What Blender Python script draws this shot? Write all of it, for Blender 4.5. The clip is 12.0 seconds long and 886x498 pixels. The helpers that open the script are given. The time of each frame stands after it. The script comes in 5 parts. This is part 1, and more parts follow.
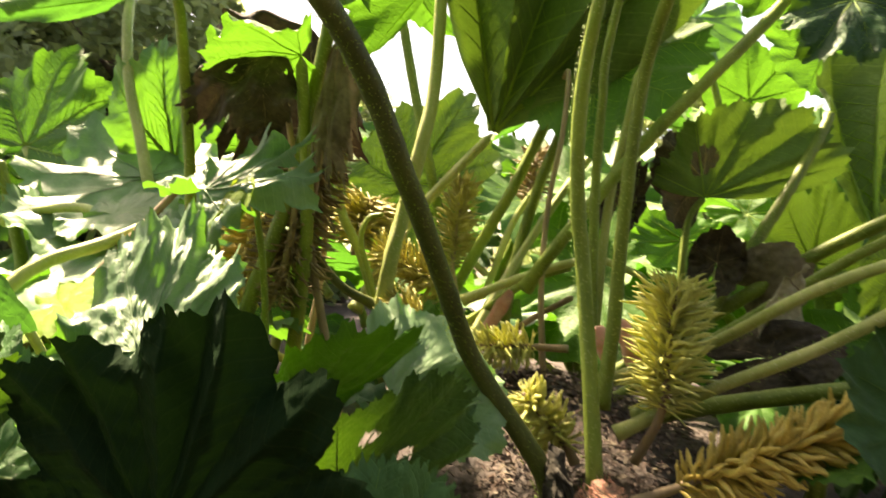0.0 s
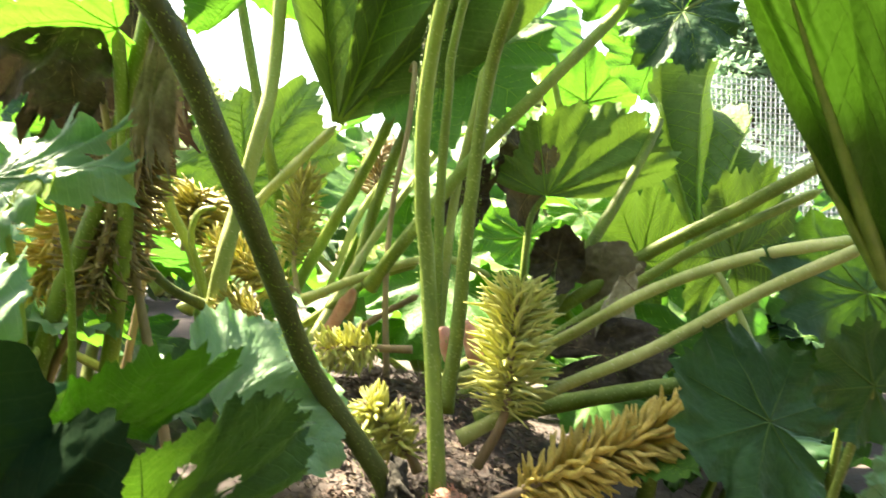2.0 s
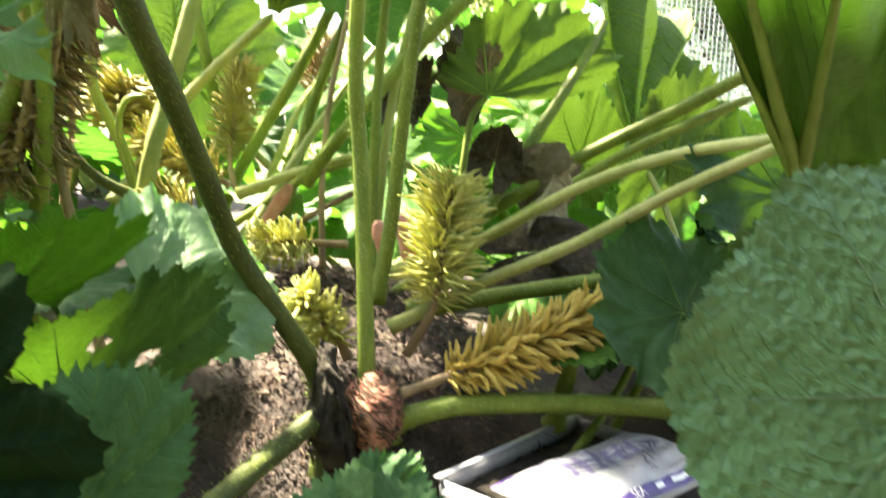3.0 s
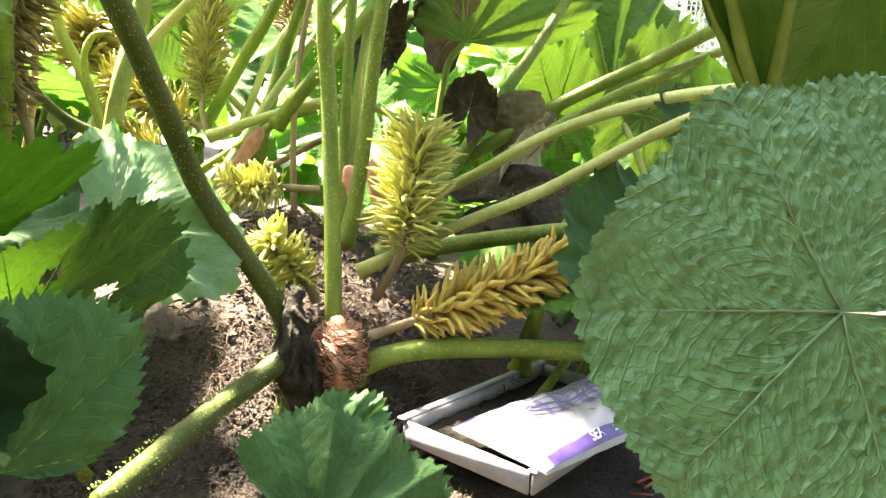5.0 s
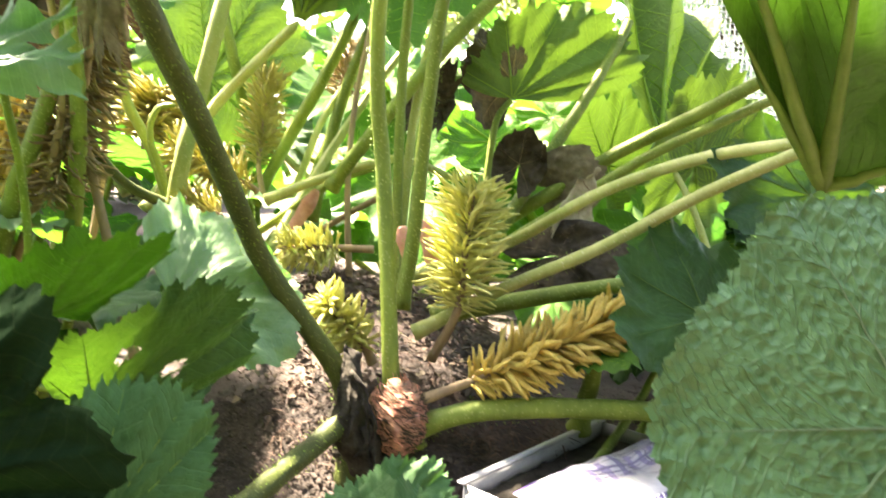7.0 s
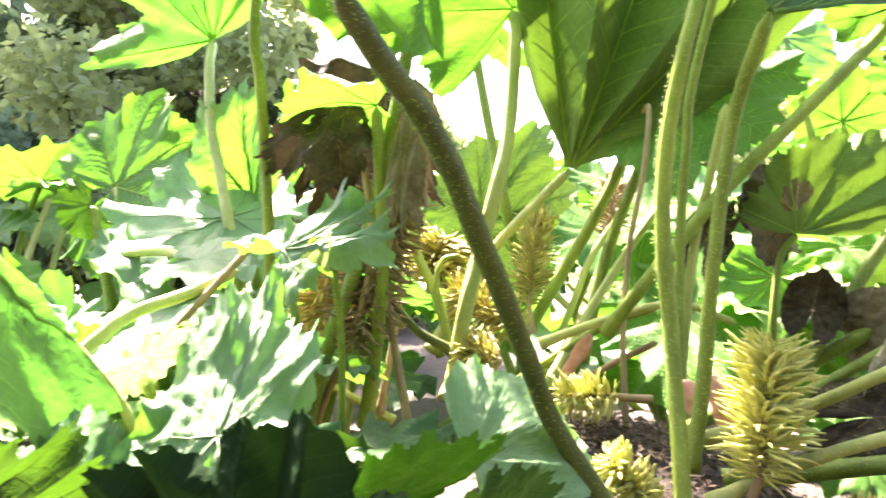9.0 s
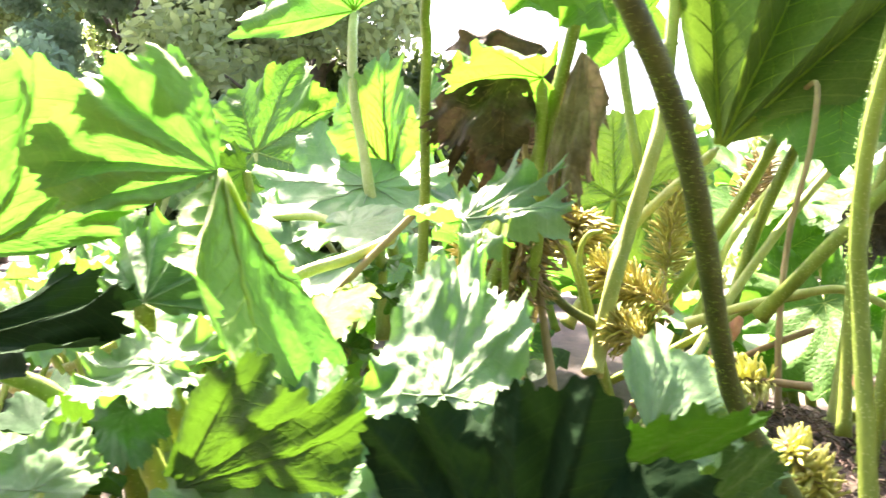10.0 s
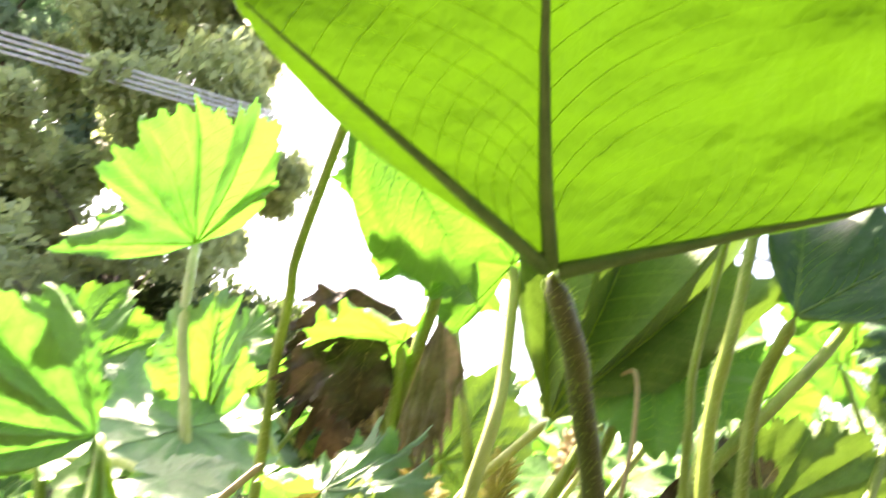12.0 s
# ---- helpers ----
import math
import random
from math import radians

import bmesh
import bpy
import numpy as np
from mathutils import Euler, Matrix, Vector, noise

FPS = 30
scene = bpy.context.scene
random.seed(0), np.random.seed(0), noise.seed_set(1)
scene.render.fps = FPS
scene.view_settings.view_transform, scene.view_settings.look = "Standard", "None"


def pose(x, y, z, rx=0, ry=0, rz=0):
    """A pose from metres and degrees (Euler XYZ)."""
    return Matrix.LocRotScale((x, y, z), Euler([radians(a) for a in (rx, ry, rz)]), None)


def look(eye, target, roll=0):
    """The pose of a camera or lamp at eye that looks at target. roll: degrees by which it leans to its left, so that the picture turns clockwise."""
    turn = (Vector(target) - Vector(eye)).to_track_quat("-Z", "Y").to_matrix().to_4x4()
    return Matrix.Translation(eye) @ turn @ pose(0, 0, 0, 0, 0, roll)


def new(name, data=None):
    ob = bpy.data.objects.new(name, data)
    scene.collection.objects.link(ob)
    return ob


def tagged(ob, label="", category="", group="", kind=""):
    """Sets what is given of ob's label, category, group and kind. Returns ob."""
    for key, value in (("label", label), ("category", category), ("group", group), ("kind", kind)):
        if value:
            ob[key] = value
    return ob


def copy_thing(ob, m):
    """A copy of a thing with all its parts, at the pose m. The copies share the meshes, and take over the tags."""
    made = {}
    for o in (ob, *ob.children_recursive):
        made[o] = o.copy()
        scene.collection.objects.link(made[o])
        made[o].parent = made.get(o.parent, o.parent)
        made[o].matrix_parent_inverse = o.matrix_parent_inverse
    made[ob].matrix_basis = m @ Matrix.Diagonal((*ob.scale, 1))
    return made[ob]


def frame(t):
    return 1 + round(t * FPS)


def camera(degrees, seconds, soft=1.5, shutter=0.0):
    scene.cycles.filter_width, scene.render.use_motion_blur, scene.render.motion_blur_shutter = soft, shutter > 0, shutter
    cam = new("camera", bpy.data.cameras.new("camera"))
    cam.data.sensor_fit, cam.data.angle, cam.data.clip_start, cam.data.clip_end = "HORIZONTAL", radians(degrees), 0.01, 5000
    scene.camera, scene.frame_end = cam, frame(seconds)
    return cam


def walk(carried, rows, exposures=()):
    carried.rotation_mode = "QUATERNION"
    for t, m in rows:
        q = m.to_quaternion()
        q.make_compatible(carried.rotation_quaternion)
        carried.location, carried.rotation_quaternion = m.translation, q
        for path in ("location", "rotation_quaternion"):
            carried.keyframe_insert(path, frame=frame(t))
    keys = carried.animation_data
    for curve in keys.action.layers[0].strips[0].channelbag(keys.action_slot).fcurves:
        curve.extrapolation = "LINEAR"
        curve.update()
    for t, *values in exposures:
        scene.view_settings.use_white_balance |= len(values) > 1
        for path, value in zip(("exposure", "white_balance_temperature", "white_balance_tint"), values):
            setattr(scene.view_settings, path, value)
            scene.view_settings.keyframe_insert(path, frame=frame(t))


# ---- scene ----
cam = camera(63.2, 12.0, shutter=0.5)
PATH = [
    (0, (0.067, 0.102, 0.756), (0.012, 2.1, 0.799), 0.9),
    (0.5, (0.091, 0.184, 0.764), (-0.079, 2.174, 0.87), 0.5),
    (1, (0.09, 0.208, 0.778), (0.045, 2.207, 0.787), -0.1),
    (1.5, (0.077, 0.217, 0.791), (0.148, 2.213, 0.885), 2.5),
    (2, (0.091, 0.208, 0.782), (0.455, 2.175, 0.808), 1.0),
    (2.5, (0.104, 0.195, 0.761), (0.525, 2.15, 0.714), 2.4),
    (3, (0.13, 0.191, 0.736), (0.64, 2.113, 0.517), 2.5),
    (3.5, (0.159, 0.172, 0.715), (0.729, 2.058, 0.37), 3.8),
    (5.5, (0.165, 0.183, 0.715), (0.722, 2.074, 0.375), 3.7),
    (6, (0.157, 0.184, 0.72), (0.701, 2.083, 0.407), 4.2),
    (6.5, (0.151, 0.179, 0.732), (0.667, 2.09, 0.443), 3.3),
    (8.5, (0.11, 0.161, 0.863), (0.022, 2.158, 0.914), -0.1),
    (9, (0.049, 0.145, 0.876), (-0.207, 2.127, 0.954), 0.6),
    (9.5, (-0.038, 0.114, 0.868), (-0.433, 2.074, 0.936), 2.3),
    (10, (-0.194, 0.072, 0.865), (-0.679, 2.013, 0.86), 3.0),
    (10.5, (-0.322, 0.051, 0.872), (-0.794, 1.994, 0.925), 5.2),
    (11, (-0.395, 0.057, 0.9), (-0.698, 2.015, 1.168), 5.1),
    (11.5, (-0.423, 0.069, 0.925), (-0.625, 2.014, 1.343), 5.3),
    (12, (-0.41, 0.072, 0.925), (-0.392, 1.951, 1.608), 6.5),
]
walk(cam, [(t, look(eye, target, roll)) for t, eye, target, roll in PATH],
     exposures=[(0.0, 3.02, 9300, 16), (0.6, 3.67, 8500, 14), (1.0, 3.62, 8000, 11), (1.7, 3.87, 7700, 9), (2.2, 3.86, 7700, 8), (3.5, 4.11, 7800, 10), (6.5, 4.41, 7900, 14), (8.5, 4.49, 7300, 22), (11.0, 4.49, 7400, 24), (12.0, 4.32, 7600, 26)])

# ---- world and light ----
world = bpy.data.worlds.new("sky")
scene.world = world
world.use_nodes = True
wn = world.node_tree
sky = wn.nodes.new("ShaderNodeTexSky")
sky.sky_type, sky.sun_disc = "NISHITA", False
SUN_UP, SUN_FROM = 57, -38          # degrees above the horizon; from +y towards +x
sky.sun_elevation, sky.sun_rotation = radians(SUN_UP), radians(SUN_FROM)
sky.air_density, sky.dust_density = 1.0, 3.0
wn.nodes["Background"].inputs["Strength"].default_value = 0.058
wn.links.new(sky.outputs[0], wn.nodes["Background"].inputs["Color"])
sun = new("sun", bpy.data.lights.new("sun", "SUN"))
sun.data.energy, sun.data.angle, sun.data.color = 5.0, radians(3.5), (1.0, 0.95, 0.86)
toward = Vector((math.cos(radians(SUN_UP)) * math.sin(radians(SUN_FROM)), math.cos(radians(SUN_UP)) * math.cos(radians(SUN_FROM)), math.sin(radians(SUN_UP))))
sun.matrix_world = look(toward * 30, (0, 0, 0))


# ---- materials ----
def material(name, colour, dark, rough=0.6, scale=20.0, bump=0.2, bump_scale=60.0, through_light=0.0, glow=None, cells=0.0, speck=None, spec=0.5, streak=None, coat=0.0, depth=0.005, quilt=0.0, net=0.0):
    """Base colour mixed between two tones at two scales; relief from noise and cells; leaves let light through."""
    m = bpy.data.materials.new(name)
    m.use_nodes = True
    nt = m.node_tree
    n, l = nt.nodes, nt.links
    p = n["Principled BSDF"]
    co = n.new("ShaderNodeTexCoord")
    mp = n.new("ShaderNodeMapping")
    if streak:
        mp.inputs["Scale"].default_value = streak
    l.new(co.outputs["Object"], mp.inputs["Vector"])
    big = n.new("ShaderNodeTexNoise")
    big.inputs["Scale"].default_value, big.inputs["Detail"].default_value = scale, 4
    l.new(mp.outputs[0], big.inputs["Vector"])
    fine = n.new("ShaderNodeTexNoise")
    fine.inputs["Scale"].default_value, fine.inputs["Detail"].default_value = scale * 7, 3
    l.new(mp.outputs[0], fine.inputs["Vector"])
    add = n.new("ShaderNodeMath")
    add.operation, add.inputs[1].default_value = "MULTIPLY_ADD", 0.45
    l.new(fine.outputs[0], add.inputs[0])
    l.new(big.outputs[0], add.inputs[2])
    ramp = n.new("ShaderNodeValToRGB")
    ramp.color_ramp.elements[0].position, ramp.color_ramp.elements[1].position = 0.52, 0.92
    ramp.color_ramp.elements[0].color, ramp.color_ramp.elements[1].color = (*dark, 1), (*colour, 1)
    l.new(add.outputs[0], ramp.inputs[0])
    colour_out = ramp.outputs[0]
    info = n.new("ShaderNodeObjectInfo")
    hsv = n.new("ShaderNodeHueSaturation")
    vary = n.new("ShaderNodeMapRange")
    vary.inputs["To Min"].default_value, vary.inputs["To Max"].default_value = 0.82, 1.18
    l.new(info.outputs["Random"], vary.inputs["Value"])
    l.new(vary.outputs[0], hsv.inputs["Value"])
    l.new(colour_out, hsv.inputs["Color"])
    colour_out = hsv.outputs[0]
    if quilt or net:
        uv = n.new("ShaderNodeUVMap")
        uv.uv_map = "blade"
        wave = n.new("ShaderNodeTexNoise")
        wave.inputs["Scale"].default_value = 1.3
        l.new(uv.outputs[0], wave.inputs["Vector"])
        warp = n.new("ShaderNodeVectorMath")
        warp.operation = "MULTIPLY_ADD"
        warp.inputs[1].default_value = (0.45, 0.9, 0)
        l.new(wave.outputs["Color"], warp.inputs[0])
        l.new(uv.outputs[0], warp.inputs[2])
        axes = n.new("ShaderNodeSeparateXYZ")
        l.new(warp.outputs[0], axes.inputs[0])

        def ridge(axis, often, shift):
            """Nought on a vein, one midway between two."""
            k = n.new("ShaderNodeMath")
            k.operation, k.inputs[1].default_value, k.inputs[2].default_value = "MULTIPLY_ADD", often, shift
            l.new(axes.outputs[axis], k.inputs[0])
            f = n.new("ShaderNodeMath")
            f.operation, f.inputs[1].default_value = "PINGPONG", 0.5
            l.new(k.outputs[0], f.inputs[0])
            g = n.new("ShaderNodeMath")
            g.operation, g.inputs[1].default_value = "MULTIPLY", 2
            l.new(f.outputs[0], g.inputs[0])
            return g.outputs[0]

        side_vein, rung, finer = ridge("X", 1.0, -0.2), ridge("Y", 2.6, 0.0), ridge("X", 3.0, 0.37)
        lines = None
        for value, width, weight in ((side_vein, 0.16, 1.0), (rung, 0.2, 0.5), (finer, 0.22, 0.35)):
            mr = n.new("ShaderNodeMapRange")
            mr.interpolation_type = "SMOOTHSTEP"
            mr.inputs["From Max"].default_value = width
            mr.inputs["To Min"].default_value, mr.inputs["To Max"].default_value = weight, 0
            l.new(value, mr.inputs["Value"])
            if lines is None:
                lines = mr.outputs[0]
            else:
                mx = n.new("ShaderNodeMath")
                mx.operation = "MAXIMUM"
                l.new(lines, mx.inputs[0])
                l.new(mr.outputs[0], mx.inputs[1])
                lines = mx.outputs[0]
        quilted = n.new("ShaderNodeMath")
        quilted.operation, quilted.inputs[1].default_value, quilted.inputs[2].default_value = "MULTIPLY_ADD", -quilt, quilt
        l.new(lines, quilted.inputs[0])
        part_net = n.new("ShaderNodeMath")
        part_net.operation, part_net.inputs[1].default_value = "MULTIPLY", net
        l.new(lines, part_net.inputs[0])
        pale = n.new("ShaderNodeMix")
        pale.data_type = "RGBA"
        pale.inputs["B"].default_value = (colour[0] * 1.9 + 0.03, colour[1] * 1.6 + 0.03, colour[2] * 1.7 + 0.01, 1)
        l.new(part_net.outputs[0], pale.inputs["Factor"])
        l.new(colour_out, pale.inputs["A"])
        colour_out = pale.outputs["Result"]
    if speck:
        vo = n.new("ShaderNodeTexVoronoi")
        vo.inputs["Scale"].default_value = speck[1]
        l.new(co.outputs["Object"], vo.inputs["Vector"])
        st = n.new("ShaderNodeMapRange")
        st.inputs["From Min"].default_value, st.inputs["From Max"].default_value = speck[2], speck[2] + 0.08
        st.inputs["To Min"].default_value, st.inputs["To Max"].default_value = 0.8, 0.0
        l.new(vo.outputs["Distance"], st.inputs["Value"])
        mix = n.new("ShaderNodeMix")
        mix.data_type = "RGBA"
        mix.inputs["B"].default_value = (*speck[0], 1)
        l.new(st.outputs[0], mix.inputs["Factor"])
        l.new(colour_out, mix.inputs["A"])
        colour_out = mix.outputs["Result"]
    l.new(colour_out, p.inputs["Base Color"])
    p.inputs["Roughness"].default_value, p.inputs["Specular IOR Level"].default_value = rough, spec
    p.inputs["Coat Weight"].default_value = coat
    bn = n.new("ShaderNodeTexNoise")
    bn.inputs["Scale"].default_value, bn.inputs["Detail"].default_value = bump_scale, 3
    l.new(mp.outputs[0], bn.inputs["Vector"])
    height = bn.outputs[0]
    if cells:
        vc = n.new("ShaderNodeTexVoronoi")
        vc.feature, vc.inputs["Scale"].default_value = "SMOOTH_F1", cells
        vc.inputs["Smoothness"].default_value = 0.25 if streak else 0.5
        wob = n.new("ShaderNodeMix")
        wob.data_type = "VECTOR"
        wob.inputs["Factor"].default_value = 0.9 / cells
        l.new(mp.outputs[0], wob.inputs["A"])
        l.new(bn.outputs["Color"], wob.inputs["B"])
        l.new(wob.outputs["Result"], vc.inputs["Vector"])
        sub = n.new("ShaderNodeMath")
        sub.operation, sub.inputs[1].default_value = "MULTIPLY_ADD", -1.6
        l.new(vc.outputs["Distance"], sub.inputs[0])
        less = n.new("ShaderNodeMath")
        less.operation, less.inputs[1].default_value = "MULTIPLY", 0.3
        l.new(bn.outputs[0], less.inputs[0])
        l.new(less.outputs[0], sub.inputs[2])
        height = sub.outputs[0]
    if quilt:
        both = n.new("ShaderNodeMath")
        both.operation = "ADD"
        l.new(height, both.inputs[0])
        l.new(quilted.outputs[0], both.inputs[1])
        height = both.outputs[0]
    b = n.new("ShaderNodeBump")
    b.inputs["Strength"].default_value, b.inputs["Distance"].default_value = bump, depth
    l.new(height, b.inputs["Height"])
    l.new(b.outputs[0], p.inputs["Normal"])
    if through_light:
        tr = n.new("ShaderNodeBsdfTranslucent")
        gm = n.new("ShaderNodeMix")
        gm.data_type, gm.blend_type = "RGBA", "MULTIPLY"
        gm.inputs["Factor"].default_value = 0.5
        gm.inputs["A"].default_value = (*glow, 1)
        l.new(ramp.outputs[0], gm.inputs["B"])
        bright = n.new("ShaderNodeMix")
        bright.data_type = "RGBA"
        bright.inputs["Factor"].default_value = 0.25
        bright.inputs["A"].default_value = (*glow, 1)
        l.new(gm.outputs["Result"], bright.inputs["B"])
        l.new(bright.outputs["Result"], tr.inputs["Color"])
        l.new(b.outputs[0], tr.inputs["Normal"])
        ms = n.new("ShaderNodeMixShader")
        ms.inputs[0].default_value = through_light
        l.new(p.outputs[0], ms.inputs[1])
        l.new(tr.outputs[0], ms.inputs[2])
        l.new(ms.outputs[0], n["Material Output"].inputs["Surface"])
    return m


GLOW = (0.105, 0.30, 0.024)
LEAF = material("leaf", (0.055, 0.15, 0.022), (0.028, 0.085, 0.012), 0.55, 6, 0.35, 30, 0.32, GLOW, cells=55, spec=0.2, quilt=0.7, net=0.22)
LEAF_NEAR = material("leaf_near", (0.12, 0.255, 0.10), (0.09, 0.205, 0.074), 0.45, 14, 0.6, 60, 0.03, (0.05, 0.18, 0.03), spec=0.35, depth=0.004, quilt=0.6, net=0.02)
# Near-black copy of the leaf colour: shade is painted into it.
LEAF_SHADE_TINT = material("leaf_shade_tint", (0.008, 0.028, 0.009), (0.005, 0.018, 0.006), 0.8, 7, 0.15, 30, 0.02, (0.02, 0.07, 0.01), cells=70, spec=0.05, quilt=0.6, net=0.15)
LEAF_GLOW = material("leaf_glow", (0.05, 0.14, 0.014), (0.026, 0.085, 0.008), 0.55, 5, 0.35, 30, 0.16, (0.052, 0.145, 0.003), cells=55, spec=0.2, quilt=0.35, net=0.15)
# Darker leaf copy, mostly for shaded leaves: the shade sits in its colour.
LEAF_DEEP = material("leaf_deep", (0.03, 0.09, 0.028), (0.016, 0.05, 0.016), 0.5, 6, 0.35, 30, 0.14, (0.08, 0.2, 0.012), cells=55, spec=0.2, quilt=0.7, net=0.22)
# Pale leaf colour; on sunlit leaves it also paints in the sun's brightness.
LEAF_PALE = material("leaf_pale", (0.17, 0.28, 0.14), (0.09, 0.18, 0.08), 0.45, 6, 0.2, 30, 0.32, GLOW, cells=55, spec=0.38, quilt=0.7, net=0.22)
LEAF_UNDER = material("leaf_under", (0.11, 0.21, 0.045), (0.07, 0.145, 0.03), 0.65, 5, 0.3, 40, 0.24, (0.095, 0.34, 0.035), cells=60, spec=0.3, quilt=0.6, net=0.3)
LEAF_BLUE = material("leaf_blue", (0.06, 0.155, 0.05), (0.035, 0.10, 0.03), 0.55, 6, 0.4, 30, 0.12, (0.07, 0.2, 0.03), cells=55, spec=0.2, quilt=0.7, net=0.22)
LEAF_DULL = material("leaf_dull", (0.115, 0.19, 0.06), (0.07, 0.125, 0.036), 0.65, 5, 0.3, 40, 0.1, (0.13, 0.25, 0.025), cells=60, spec=0.2, quilt=0.5, net=0.3)
LEAF_LIME = material("leaf_lime", (0.058, 0.135, 0.022), (0.038, 0.095, 0.015), 0.6, 5, 0.3, 40, 0.08, (0.07, 0.2, 0.012), cells=60, spec=0.2, quilt=0.4, net=0.2)
LEAF_DEAD = material("leaf_dead", (0.075, 0.058, 0.036), (0.018, 0.014, 0.009), 0.75, 9, 0.7, 40, 0.02, (0.12, 0.08, 0.05), cells=40, spec=0.2, quilt=0.3, net=0.0)
LEAF_FRESH = material("leaf_fresh", (0.045, 0.15, 0.012), (0.026, 0.095, 0.008), 0.5, 6, 0.35, 30, 0.16, (0.07, 0.28, 0.01), cells=55, spec=0.2, quilt=0.6, net=0.2)
LEAF_TAN = material("leaf_tan", (0.20, 0.165, 0.105), (0.08, 0.062, 0.036), 0.75, 9, 0.7, 40, 0.05, (0.2, 0.16, 0.1), cells=40, spec=0.2, quilt=0.3)
LEAF_GREY = material("leaf_grey", (0.40, 0.38, 0.27), (0.18, 0.155, 0.095), 0.75, 7, 0.5, 40, 0.1, (0.3, 0.28, 0.18), cells=40, spec=0.2, quilt=0.3, net=0.0)
LEAF_SEAR = material("leaf_sear", (0.15, 0.25, 0.03), (0.08, 0.14, 0.02), 0.6, 8, 0.4, 40, 0.42, (0.32, 0.44, 0.04), cells=45, spec=0.05, quilt=0.7, net=0.22)
VEIN = material("vein", (0.22, 0.36, 0.08), (0.14, 0.26, 0.05), 0.55, 20, 0.2, 120, 0.7, (0.42, 0.66, 0.07), spec=0.2)
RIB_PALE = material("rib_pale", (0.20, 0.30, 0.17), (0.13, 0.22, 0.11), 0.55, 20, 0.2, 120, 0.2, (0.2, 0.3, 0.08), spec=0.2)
# Rib copy darkened to carry shade, mostly on leaves out of the sun.
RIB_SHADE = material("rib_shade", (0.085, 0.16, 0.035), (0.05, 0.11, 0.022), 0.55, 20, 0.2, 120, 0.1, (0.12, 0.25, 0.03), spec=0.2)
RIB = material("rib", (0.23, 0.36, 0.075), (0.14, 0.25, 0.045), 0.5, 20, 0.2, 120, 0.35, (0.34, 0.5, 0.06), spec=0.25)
RIB_DEAD = material("rib_dead", (0.22, 0.15, 0.08), (0.10, 0.06, 0.03), 0.7, 20, 0.3, 120)
STALK = material("stalk", (0.20, 0.265, 0.05), (0.105, 0.155, 0.026), 0.5, 9, 0.35, 160, 0.06, (0.3, 0.4, 0.05), speck=((0.38, 0.42, 0.16), 95, 0.16), streak=(1, 1, 0.35), spec=0.25)
# Paler copy of the stalk; its colour stands in for sunlight on many stalks.
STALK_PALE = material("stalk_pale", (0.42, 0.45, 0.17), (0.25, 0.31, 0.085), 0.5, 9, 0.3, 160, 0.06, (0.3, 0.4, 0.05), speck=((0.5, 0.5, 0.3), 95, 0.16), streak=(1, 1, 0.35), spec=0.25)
# Darker copy of the stalk, with shade put into the base colour.
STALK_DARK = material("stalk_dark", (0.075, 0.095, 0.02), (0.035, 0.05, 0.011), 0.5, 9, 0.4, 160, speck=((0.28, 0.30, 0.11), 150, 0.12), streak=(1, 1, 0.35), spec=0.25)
STALK_DRY = material("stalk_dry", (0.33, 0.24, 0.13), (0.19, 0.13, 0.07), 0.7, 12, 0.4, 120, streak=(1, 1, 0.3))
FINGER = material("finger", (0.82, 0.66, 0.19), (0.58, 0.42, 0.09), 0.55, 14, 0.35, 220, 0.3, (0.6, 0.48, 0.07))
FINGER_GREEN = material("finger_green", (0.66, 0.66, 0.23), (0.48, 0.49, 0.13), 0.55, 14, 0.4, 220, 0.3, (0.6, 0.6, 0.12))
FINGER_OLIVE = material("finger_olive", (0.46, 0.42, 0.11), (0.26, 0.22, 0.05), 0.55, 14, 0.9, 220, 0.12, (0.4, 0.36, 0.06))
FINGER_BROWN = material("finger_brown", (0.26, 0.185, 0.065), (0.10, 0.068, 0.03), 0.6, 14, 0.5, 220)
PINK = material("pink", (0.75, 0.40, 0.29), (0.55, 0.22, 0.15), 0.6, 25, 0.6, 120, 0.1, (0.8, 0.3, 0.2))
FIBRE = material("fibre", (0.55, 0.30, 0.19), (0.27, 0.12, 0.08), 0.8, 30, 0.8, 150)
ROT = material("rot", (0.05, 0.045, 0.034), (0.012, 0.010, 0.008), 0.85, 20, 0.9, 90, spec=0.15)
SOIL = material("soil", (0.05, 0.035, 0.026), (0.015, 0.011, 0.008), 0.9, 8, 0.9, 70)
CHIP = material("chip", (0.055, 0.038, 0.027), (0.02, 0.014, 0.010), 0.85, 18, 0.5, 90)


# ---- makers ----
def part(name, bm, mat, parent=None, label=""):
    me = bpy.data.meshes.new(name)
    bm.to_mesh(me)
    bm.free()
    me.materials.append(mat)
    for f in me.polygons:
        f.use_smooth = True
    ob = new(name, me)
    ob.parent = parent
    if label:
        ob["label"] = label
    return ob


def spread(pts, n):
    """n + 1 places along a smooth line through the points."""
    p = [Vector(q) for q in pts]
    if len(p) == 2:
        return [p[0].lerp(p[1], i / n) for i in range(n + 1)]
    p = [p[0] * 2 - p[1]] + p + [p[-1] * 2 - p[-2]]
    out = []
    for i in range(n + 1):
        s = i / n * (len(p) - 3)
        k = min(int(s), len(p) - 4)
        f = s - k
        a, b, c, d = p[k:k + 4]
        out.append(0.5 * (2 * b + (c - a) * f + (2 * a - 5 * b + 4 * c - d) * f * f + (3 * b - a - 3 * c + d) * f ** 3))
    return out


